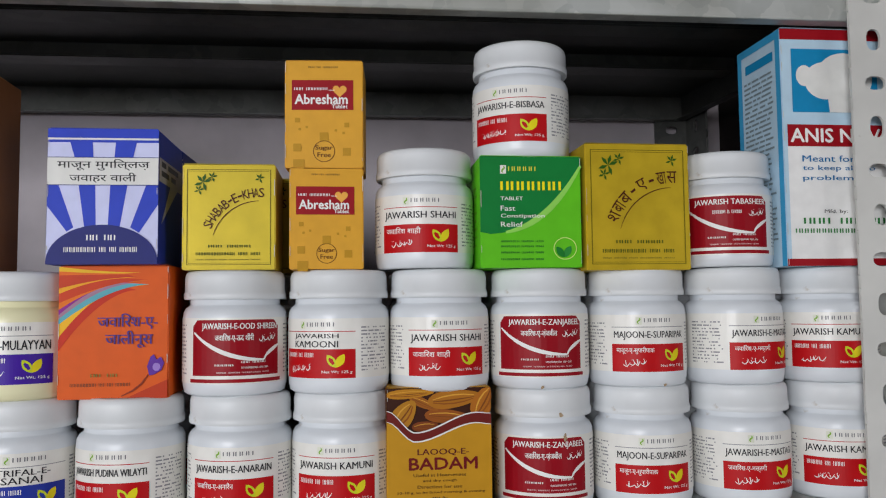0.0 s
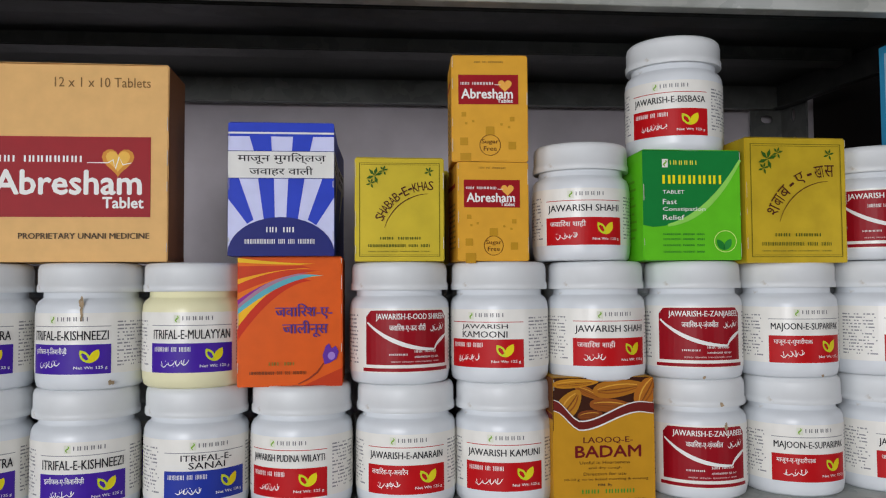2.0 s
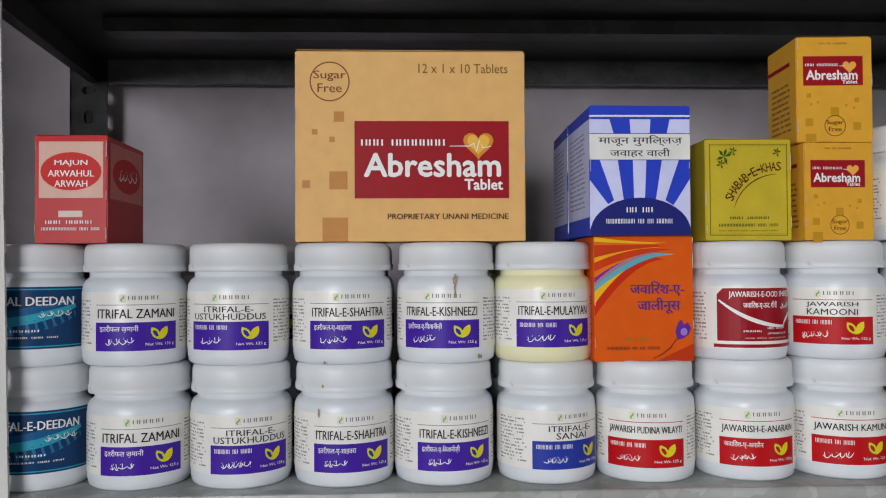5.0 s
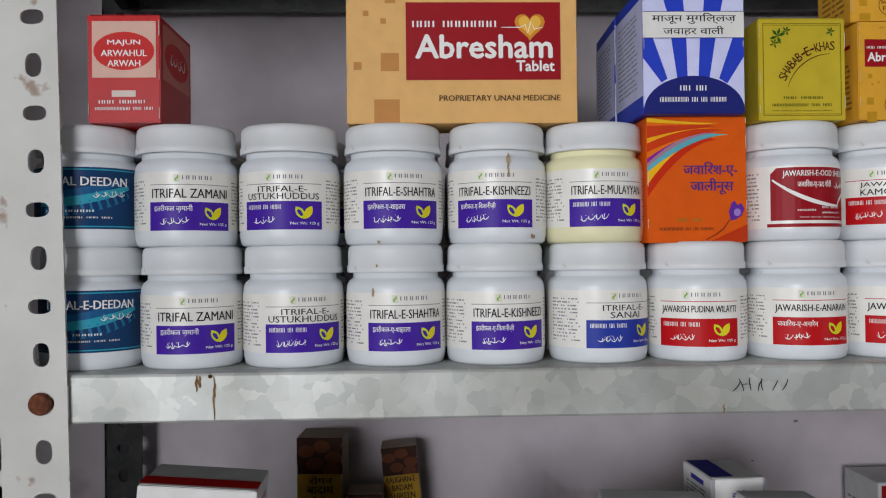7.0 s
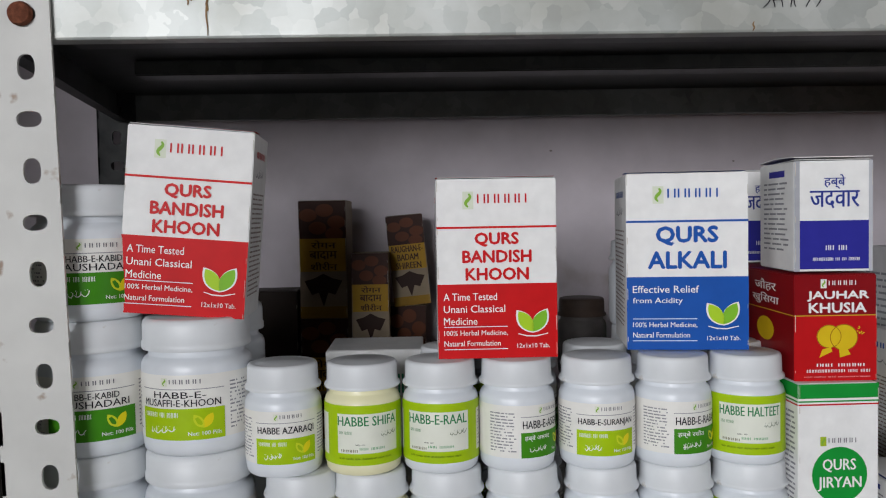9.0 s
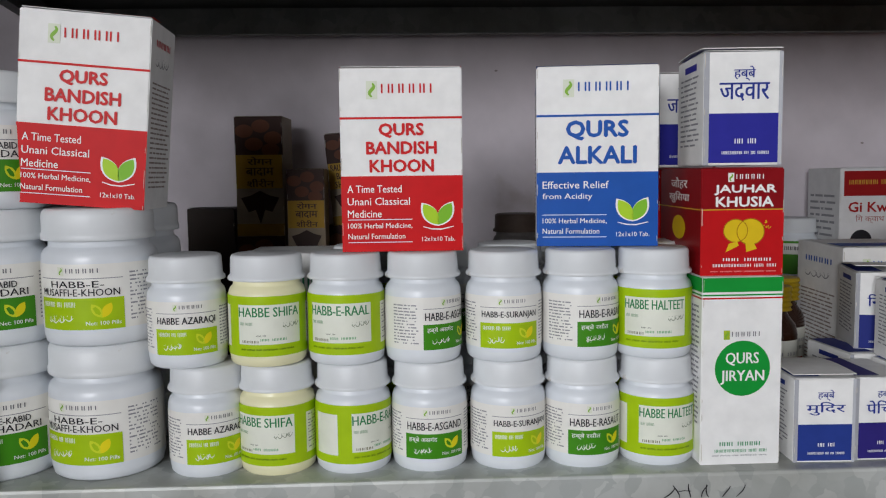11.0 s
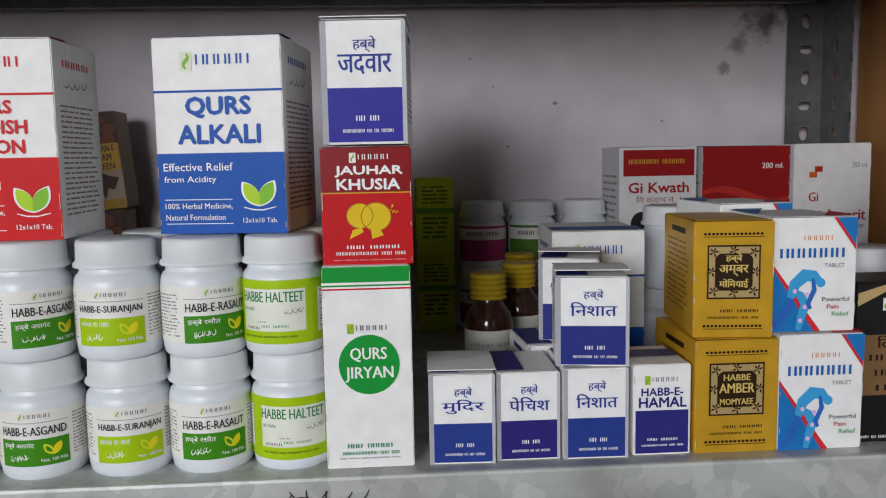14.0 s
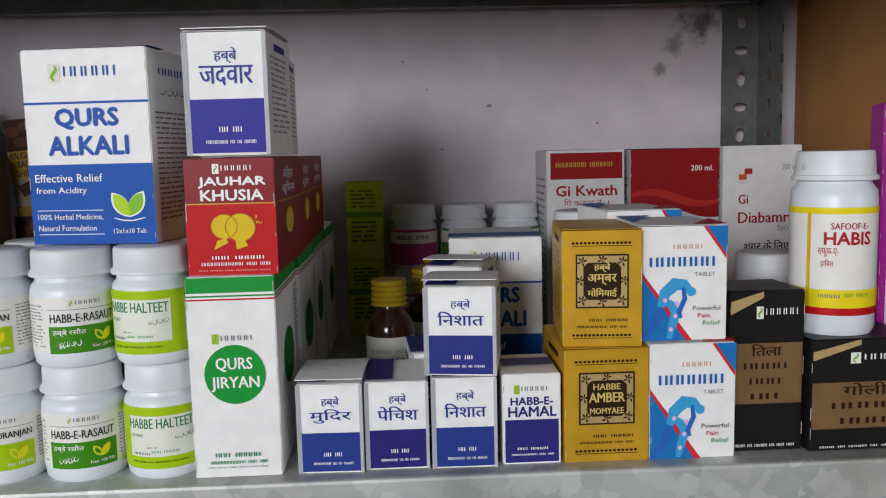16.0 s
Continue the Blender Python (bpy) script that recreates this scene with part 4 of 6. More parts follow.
def art_abresham_big(S):
    F = S["front"]
    for u, v, s in ((0.19, 0.655, 0.045), (0.085, 0.575, 0.024), (0.16, 0.535, 0.024), (0.187, 0.32, 0.078), (0.048, 0.30, 0.034)):
        k = F.h / F.w
        F.rect("printed_square", u - s / 2, v - s * 0.5 / k, u + s / 2, v + s * 0.5 / k, BROWN_SQ)
    F.rect("printed_square", 0.118, 0.0, 0.228, 0.125, BROWN_SQ)
    sugar_free(F, 0.15, 0.84, 0.105, ink("7a4a20"))
    F.text("writing", "12 x 1 x 10 Tablets", 0.535, 0.885, 0.925, 0.935, ink("7a5a2a"))
    F.rect("red_panel", 0.257, 0.225, 0.928, 0.632, CRIMSON)
    F.bars("maker_line", 0.285, 0.49, 0.655, 0.535, WHITE_INK, 1, (3, 7))
    heart(F, 0.795, 0.51, 0.16, card("d08a2a"))
    heart(F, 0.795, 0.515, 0.12, card("e6b44a"))
    F.stroke("pulse_line", [(0.67, 0.5), (0.755, 0.5), (0.775, 0.515), (0.785, 0.47), (0.80, 0.53), (0.815, 0.49), (0.85, 0.5)], 0.0009, WHITE_INK)
    F.text("title", "Abresham", 0.30, 0.34, 0.89, 0.46, WHITE_INK, 0.03)
    F.text("title", "Tablet", 0.735, 0.27, 0.90, 0.325, WHITE_INK, 0.03)
    F.text("writing", "PROPRIETARY UNANI MEDICINE", 0.40, 0.115, 0.925, 0.145, ink("4a3418"), 0.015)
    # right side coloured a darker brown to hold its shade
    S["right"].rect("shaded_side", 0.02, 0.005, 1, 0.995, card("8f5c34"), "carton side in darker brown, its shade painted in")

def art_abresham(S):
    F = S["front"]
    F.bars("fine_print", 0.3, 0.925, 0.68, 0.95, ink("8a6a2a"), 1, (3, 2, 7))
    F.rect("red_panel", 0.09, 0.54, 0.875, 0.82, CRIMSON)
    F.bars("maker_line", 0.12, 0.715, 0.55, 0.75, WHITE_INK, 1, (3, 7))
    heart(F, 0.70, 0.72, 0.13, card("e6a84a"))
    F.stroke("pulse_line", [(0.56, 0.725), (0.6, 0.725), (0.64, 0.725)], 0.0004, WHITE_INK)
    F.text("title", "Abresham", 0.13, 0.595, 0.80, 0.685, WHITE_INK, 0.03)
    F.text("title", "Tablet", 0.60, 0.555, 0.80, 0.59, WHITE_INK, 0.03)
    for u, v, s in ((0.16, 0.445, 0.06), (0.28, 0.38, 0.03), (0.19, 0.36, 0.03), (0.79, 0.40, 0.06), (0.65, 0.35, 0.03), (0.75, 0.325, 0.03), (0.16, 0.19, 0.1), (0.79, 0.15, 0.1), (0.5, 0.29, 0.11), (0.18, 0.03, 0.14)):
        k = F.h / F.w
        F.rect("printed_square", u - s / 2, v - s * 0.5 / k, u + s / 2, v + s * 0.5 / k, card("b98a1e"))
    sugar_free(F, 0.5, 0.155, 0.10, ink("6a4412"))
    S["left"].bars("fine_print", 0.15, 0.1, 0.85, 0.6, ink("8a6a2a"), 9, (3,), fill=0.4)
    S["left"].rect("red_panel", 0.0, 0.76, 0.8, 0.80, CRIMSON)

def art_blue(S):
    F = S["front"]
    PALE_BLUE = card("c9cdf0")
    F.rect("white_field", 0.0, 0.05, 1, 0.9, PALE_BLUE)
    for pts in (((0, 0.43), (0.18, 0.24), (0.24, 0.27), (0.10, 0.585), (0, 0.585)), ((0.34, 0.25), (0.44, 0.25), (0.43, 0.585), (0.28, 0.585)), ((0.545, 0.25), (0.65, 0.25), (0.72, 0.585), (0.565, 0.585)),
                ((0.75, 0.27), (0.83, 0.23), (1, 0.44), (1, 0.585), (0.89, 0.585)), ((0.24, 0.79), (0.41, 0.79), (0.40, 0.90), (0.20, 0.90)), ((0.60, 0.79), (0.77, 0.79), (0.80, 0.90), (0.61, 0.90))):
        F.poly("blue_ray", pts, ROYAL)
    F.rect("blue_edge", 0.0, 0.90, 1, 1.0, ROYAL)
    F.rect("white_line", 0.0, 0.918, 1, 0.932, OFFWHITE)
    F.rect("white_strip", 0.0, 0.585, 1, 0.785, OFFWHITE)
    F.rect("blue_line", 0.0, 0.785, 1, 0.79, NAVY)
    F.rect("blue_line", 0.0, 0.58, 1, 0.585, NAVY)
    F.text("writing", "माजून मुगिल्लज़", 0.09, 0.69, 0.92, 0.775, BLACK, 0.006)
    F.text("writing", "जवाहर वाली", 0.2, 0.60, 0.8, 0.675, BLACK, 0.006)
    n = 20
    F.poly("blue_dome", [(0.5 - 0.5 * math.cos(math.pi * i / n), 0.02 + 0.27 * math.sin(math.pi * i / n)) for i in range(n, -1, -1)] + [(0, 0), (1, 0)], NAVY)
    F.bars("maker_line", 0.36, 0.16, 0.63, 0.215, WHITE_INK, 1, (2, 2))
    F.bars("maker_line", 0.16, 0.075, 0.82, 0.125, WHITE_INK, 1, (9, 2, 2, 5))
    L = S["left"]
    L.rect("white_field", 0.0, 0.14, 1, 0.9, PALE_BLUE)
    L.bars("fine_print", 0.12, 0.2, 0.85, 0.82, FAINT, 16, (4,), fill=0.35)
    R = S["right"]
    R.rect("white_strip", 0.02, 0.62, 0.95, 0.80, card("b9b9c4"))
    R.bars("writing_line", 0.1, 0.64, 0.8, 0.78, BLACK, 2, (2,), fill=0.6)
    R.poly("white_ray", [(0.1, 0.3), (0.75, 0.62), (0.45, 0.62)], card("b9b9c4"))

def leaf_corner(F, u, v, s, mat):
    k = F.h / F.w
    for a in (20, 75, 130, 200, 290):
        t = radians(a)
        F.poly("leaf_corner", [(u, v), (u + k * s * math.cos(t - 0.3) * 0.6, v + s * math.sin(t - 0.3) * 0.6), (u + k * s * math.cos(t), v + s * math.sin(t)), (u + k * s * math.cos(t + 0.35) * 0.55, v + s * math.sin(t + 0.35) * 0.55)], mat)

def arched_text(F, words, cu, cv, r, a0, a1, size, mat):
    """Writing along an arc, letter by letter; r and size as shares of the face's height."""
    k = F.h / F.w
    pts, faces = [], []
    for i, ch in enumerate(words):
        if ch == " ":
            continue
        co, fs, ratio = glyphs(ch)
        a = radians(a0 + (a1 - a0) * (i + 0.5) / len(words))
        wd, ht = (size * (0.56 if len(words) > 9 else 0.85), size) if ch != "-" else (size * 0.45, size * 0.2)
        lift = 0 if ch != "-" else size * 0.4
        n = len(pts)
        for p in co:
            x, y = (p[0] - 0.5) * wd, p[1] * ht + lift + r
            pts.append(((cu + k * (x * math.sin(a) + y * math.cos(a))) * F.w, (cv + (-x * math.cos(a) + y * math.sin(a))) * F.h))
        faces += [tuple(v + n for v in f) for f in fs]
    F.flat("title", pts, faces, mat)

def art_khas(words):
    def art(S):
        F = S["front"]
        gr, br = ink("2f5a14"), ink("4a1c10")
        for u0, v0, u1, v1 in ((0.05, 0.045, 0.95, 0.05), (0.05, 0.95, 0.95, 0.955), (0.05, 0.05, 0.058, 0.95), (0.942, 0.05, 0.95, 0.95), (0.07, 0.06, 0.93, 0.063), (0.07, 0.935, 0.93, 0.938)):
            F.rect("frame_line", u0, v0, u1, v1, ink("6a6410"))
        for du, dv, q in ((0.0, 0.0, 0.085), (0.10, 0.05, 0.05), (-0.04, -0.075, 0.05)):
            leaf_corner(F, 0.22 + du, 0.83 + dv, q, gr)
        leaf_corner(F, 0.83, 0.87, 0.05, gr)
        k = F.h / F.w
        F.stroke("arc_line", [(0.836 + k * 0.455 * math.cos(radians(a)), 0.20 + 0.455 * math.sin(radians(a))) for a in range(92, 170, 6)], 0.0006, br)
        if words:
            arched_text(F, words, 0.836, 0.20, 0.49, 158, 86, 0.088, br)
        else:
            arched_text(F, ("श", "बा", "ब", "-", "ए", "-", "खा", "स"), 0.836, 0.20, 0.49, 160, 86, 0.095, br)
        F.bars("maker_line", 0.28, 0.20, 0.74, 0.235, ink("4a5a14"), 1, (3, 5))
        F.bars("maker_line", 0.15, 0.125, 0.84, 0.165, ink("4a5a14"), 1, (12, 3, 3))
        F.bars("fine_print", 0.15, 0.085, 0.84, 0.1, ink("6a6a24"), 1, (4, 6, 4, 10, 5))
    return art

def art_dekabz(S):
    F = S["front"]
    dk = card("0f7a35")
    F.poly("dark_green_field", [(0.0, 0.32)] + [(q, 0.30 + 0.62 * q ** 2.6) for q in [i / 10 for i in range(1, 11)]] + [(1, 1), (0, 1)], dk)
    F.stroke("pale_sweep", [(q, 0.30 + 0.62 * q ** 2.6) for q in [0.25 + 0.75 * i / 12 for i in range(13)]], 0.004, card("8fd35a"))
    maker_mark(F, 0.2, 0.855, 0.56, 0.91, ink("e8e04a"), PAPER)
    F.bars("maker_title", 0.2, 0.665, 0.82, 0.775, ink("f0e21a"), 1, (6,), stroke=0.3)
    F.text("writing", "TABLET", 0.2, 0.605, 0.42, 0.637, WHITE_INK, 0.01)
    for i, w in enumerate(("Fast", "Constipation", "Relief")):
        F.text("writing", w, 0.2, 0.51 - 0.072 * i, 0.2 + 0.036 * len(w), 0.555 - 0.072 * i, WHITE_INK, 0.008)
    for v in (0.22, 0.175, 0.12, 0.06):
        F.bars("fine_print", 0.2, v, 0.62, v + 0.024, ink("16602a"), 1, (9, 6, 4))
    F.oval("ring", 0.83, 0.17, 0.115, 0.10, ink("d8ee8a"), ring=0.06)
    F.leaves(0.82, 0.09, 0.12, (ink("1a7a2c"), ink("2c8a3a")))
    S["left"].bars("fine_print", 0.15, 0.15, 0.85, 0.75, ink("5a9a1c"), 8, (3,), fill=0.3)

def art_anis(S):
    F = S["front"]
    F.rect("white_field", 0.04, 0.03, 1, 0.50, W_CARD)
    F.rect("red_edge", 0, 0.955, 1, 1.0, CRIMSON)
    F.rect("red_edge", 0, 0.0, 1, 0.03, CRIMSON)
    F.rect("blue_panel", 0.10, 0.645, 0.92, 0.915, card("1583b4"))
    F.oval("white_blob", 0.42, 0.78, 0.2, 0.08, OFFWHITE)
    F.oval("white_blob", 0.60, 0.79, 0.27, 0.11, OFFWHITE)
    F.oval("white_blob", 0.22, 0.80, 0.08, 0.045, OFFWHITE)
    F.poly("white_blob", [(0.45, 0.645), (0.8, 0.645), (0.78, 0.8), (0.42, 0.8)], OFFWHITE)
    F.rect("red_panel", 0.04, 0.50, 1.0, 0.592, CRIMSON)
    F.text("title", "ANIS NISV", 0.07, 0.518, 0.92, 0.575, WHITE_INK, 0.03)
    for i, w in enumerate(("Meant for wo", "to keep all mo", "problems at")):
        F.text("writing", w, 0.17, 0.435 - 0.042 * i, 0.86, 0.462 - 0.042 * i, ink("1a6aa0"), 0.012)
    F.text("writing", "Mfd. by:", 0.36, 0.215, 0.58, 0.235, BLACK)
    F.bars("maker_line", 0.16, 0.165, 0.95, 0.20, ink("2a7a3a"), 1, (3, 5))
    F.bars("maker_line", 0.08, 0.13, 0.95, 0.155, ink("2a7a3a"), 1, (12, 3))
    L = S["left"]
    for u in (0.03, 0.93):
        L.rect("blue_edge", u - 0.03, 0, u + 0.07, 1, card("3a9ac8"))
    L.rect("blue_edge", 0.0, 0.965, 1, 1.0, card("3a9ac8"))
    L.rect("blue_panel", 0.2, 0.88, 0.85, 0.92, card("1583b4"))
    L.bars("fine_print", 0.16, 0.1, 0.84, 0.84, ink("7a8a92"), 34, (4,), fill=0.4)

def art_orange(S):
    F = S["front"]
    edges = (0.36, 0.46, 0.56, 0.60, 0.63, 0.67, 0.72, 0.79, 0.83, 0.93, 0.96, 0.995)
    cols = ("c42a08", "eeb414", "5aa8b4", "a07a90", "8a2088", "e0700c", "c83a0c", "eaa614", "c43a10", "e06a10", "e8b81c")
    def sweep(v0, q):
        return (0.004 + (0.70 + 0.12 * math.sin((v0 - 0.36) * 40)) * q, v0 + (0.815 + (v0 - 0.36) * 0.21 - v0) * (1 - (1 - q) ** 1.8))
    for lo, hi, c in zip(edges, edges[1:], cols):
        n = 16
        strip = [sweep(e, k / n) for e in (lo, hi) for k in range(n + 1)]
        F.flat("colour_sweep", [(u * F.w, v * F.h) for u, v in strip], [(k, k + 1, n + 2 + k, n + 1 + k) for k in range(n)], card(c))
    F.poly("red_corner", [(0.62, 0.004), (0.996, 0.004), (0.996, 0.14), (0.80, 0.07)], card("b83408"))
    F.stroke("flower_stem", [(0.58, 0.02), (0.68, 0.06), (0.76, 0.11), (0.82, 0.18)], 0.0011, card("8a3010"))
    F.text("title", "जवािरश-ए-", 0.36, 0.52, 0.90, 0.64, ink("4a2a7a"), 0.012)
    F.text("title", "जालीनूस", 0.43, 0.38, 0.86, 0.51, ink("4a2a7a"), 0.012)
    F.poly("violet_flower", [(0.83, 0.17), (0.81, 0.24), (0.84, 0.31), (0.87, 0.33), (0.895, 0.29), (0.935, 0.31), (0.965, 0.265), (0.94, 0.21), (0.88, 0.18)][::-1], card("5c2a96"))
    F.oval("violet_petal", 0.895, 0.235, 0.035, 0.03, card("9a7ac8"))
    F.bars("maker_line", 0.30, 0.155, 0.55, 0.19, ink("8a7a2a"), 1, (2, 2))
    F.bars("maker_line", 0.12, 0.085, 0.66, 0.12, ink("6a3a1a"), 1, (9, 2, 2, 5))

def art_badam(S):
    F = S["front"]
    F.rect("dark_field", 0, 0.58, 1, 1, card("3a1a0c"))
    nuts = ((0.36, 0.725, 0.12, 0.045, 5, "7a3c1a"), (0.57, 0.80, 0.21, 0.065, -4, "92501c"), (0.35, 0.905, 0.145, 0.045, -25, "9a5a1c"),
            (0.21, 0.98, 0.22, 0.045, 3, "b87c1e"), (0.16, 0.815, 0.15, 0.10, 52, "b07820"), (0.64, 0.935, 0.25, 0.085, 6, "a86a1c"), (0.93, 0.91, 0.17, 0.10, 60, "a8641c"))
    for u, v, a, b, turn, c in nuts:
        ca, sa = math.cos(radians(turn)), math.sin(radians(turn))
        def at(p, q):
            x, z = a * F.w * p, b * F.w * q
            return (min(0.998, max(0.002, u + (x * ca - z * sa) / F.w)), min(0.998, v + (x * sa + z * ca) / F.h - 0.022))
        F.poly("almond", [at(math.cos(w) * (1.0 if math.cos(w) < 0 else 1.12), math.sin(w) * (1 - 0.25 * math.cos(w))) for w in [2 * math.pi * k / 18 for k in range(18)]], card(c))
        for q, tone in ((0.45, "d09a3a"), (-0.1, "7a4416"), (-0.5, "8a4c18")):
            F.stroke("almond_vein", [at(p, q * (1 - p * p)) for p in (-0.8, -0.4, 0, 0.4, 0.8)], b * F.w * 0.16, card(tone))
    def along(keys, q):
        for (u0, v0), (u1, v1) in zip(keys, keys[1:]):
            if q <= u1:
                e = (q - u0) / (u1 - u0)
                return v0 + (v1 - v0) * e * e * (3 - 2 * e)
    steps = [k / 20 for k in range(21)]
    under = [(q, along(((0, 0.745), (0.27, 0.585), (0.86, 0.725), (1, 0.71)), q)) for q in steps]
    over = [(q, along(((0, 0.83), (0.27, 0.655), (0.86, 0.805), (1, 0.795)), q)) for q in steps]
    F.poly("tan_field", [(0, 0), (1, 0)] + under[::-1], card("bd8a1e"))
    F.flat("brown_wave", [(u * F.w, v * F.h) for u, v in under + over], [(k, k + 1, 22 + k, 21 + k) for k in range(20)], card("6a1f1a"))
    F.stroke("white_wave", under, 0.0010, OFFWHITE)
    F.stroke("white_wave", over, 0.0010, OFFWHITE)
    F.text("title", "LAOOQ-E-", 0.29, 0.475, 0.78, 0.53, ink("5a1a1a"), 0.015)
    F.text("title", "BADAM", 0.21, 0.37, 0.86, 0.46, ink("6a1418"), 0.03)
    for i, w in enumerate(("Useful in Hoarseness", "and dry cough", "Direction for use")):
        F.text("writing", w, 0.5 - 0.0125 * len(w), 0.315 - 0.045 * i, 0.5 + 0.0125 * len(w), 0.34 - 0.045 * i, ink("4a3210"), 0.01)
    F.text("writing", "10-10 g. to be licked morning & evening", 0.1, 0.18, 0.93, 0.205, ink("4a3210"), 0.01)
    F.text("writing", "Mfd. By", 0.43, 0.135, 0.57, 0.16, BLACK, 0.01)
    F.bars("maker_line", 0.27, 0.07, 0.80, 0.115, ink("3a8a2a"), 1, (3, 5))
    F.bars("fine_print", 0.12, 0.02, 0.9, 0.04, ink("4a3210"), 1, (4, 6, 4, 10, 5))
    L = S["left"]
    L.rect("dark_field", 0, 0.72, 1, 1, card("6a3a14"))
    L.stroke("brown_wave", [(q, 0.69) for q in (0, 0.3, 0.6, 1.0)], 0.005, card("6a1f1a"))

def art_majun(S):
    F = S["front"]
    F.rect("pale_field", 0.06, 0.42, 0.94, 0.95, card("d8b0a0"))
    F.rect("red_edge", 0, 0.95, 1, 1, card("c21a1a"))
    F.oval("red_oval", 0.5, 0.67, 0.42, 0.18, card("c8201c"))
    for i, w in enumerate(("MAJUN", "ARWAHUL", "ARWAH")):
        F.text("title", w, 0.5 - 0.045 * len(w), 0.715 - 0.095 * i, 0.5 + 0.045 * len(w), 0.775 - 0.095 * i, WHITE_INK, 0.015)
    F.bars("maker_line", 0.15, 0.165, 0.8, 0.21, WHITE_INK, 1, (3, 5))
    F.bars("maker_line", 0.1, 0.105, 0.9, 0.145, WHITE_INK, 1, (12, 3, 3))
    F.rect("price_sticker", 0.33, 0.24, 0.66, 0.30, card("d8c8c0"))
    R = S["right"]
    R.rect("pale_field", 0.06, 0.42, 0.94, 0.95, card("d47a70"))
    R.oval("red_oval", 0.5, 0.67, 0.38, 0.17, card("c8201c"))
    R.squiggle("script_line", 0.28, 0.60, 0.72, 0.73, WHITE_INK, 9)

UB = 1.5235
carton("medicine_carton", "shiny red and silver medicine carton on jar lids", -0.5445, -0.4985, UB, 1.592, 0.531, 0.071, card("b8161a", 0.3), art_majun)
carton("tablet_carton", "large tan cardboard tablet carton with red panel", -0.3806, -0.2272, UB + 0.0005, 1.6510, 0.5435, 0.046, TAN, art_abresham_big, rz=0)
for k, y in enumerate((0.529, 0.604)):
    carton("medicine_carton", "blue and white rayed medicine carton", -0.187, -0.1205, 1.527, 1.6115, y, 0.072, ROYAL, art_blue, rz=0.0 - 2 * k)
for k, (x, y) in enumerate(((-0.1075, 0.537), (-0.098, 0.597))):
    carton("medicine_carton", "greenish-yellow foil medicine carton with curved title", x, x + 0.0585, UB, 1.591, y, 0.056, GREEN_FOIL, art_khas("SHABAB-E-KHAS"))
carton("tablet_carton", "small mustard-yellow tablet carton with red panel", -0.0403, 0.0075, UB, 1.589, 0.537, 0.047, TAN_SMALL, art_abresham, rz=1)
carton("tablet_carton", "small mustard-yellow tablet carton with red panel", -0.0435, 0.0075, 1.5895, 1.6605, 0.538, 0.05, TAN_SMALL, art_abresham, rz=-3)
carton("tablet_carton", "bright green tablet carton with dark green sweep", 0.0835, 0.1515, UB, 1.597, 0.532, 0.062, card("5fbf1e"), art_dekabz)
carton("medicine_carton", "shiny golden-yellow foil medicine carton with curved title", 0.154, 0.2265, UB - 0.002, 1.606, 0.531, 0.06, YELLOW_FOIL, art_khas(""), rz=1.5)
carton("syrup_carton", "tall white carton with light blue edges and red bands", 0.295, 0.372, UB, 1.6885, 0.532, 0.062, card("b4cfe0"), art_anis)
carton("medicine_carton", "bright orange medicine carton with rainbow sweeps", -0.1825, -0.1155, R2 - 0.0005, 1.5265, 0.5395, 0.064, ORANGE, art_orange)
carton("medicine_carton", "mustard-brown almond medicine carton with brown wave", 0.0215, 0.089, R1, R2 + 0.0025, 0.535, 0.064, card("bd8a1e"), art_badam)

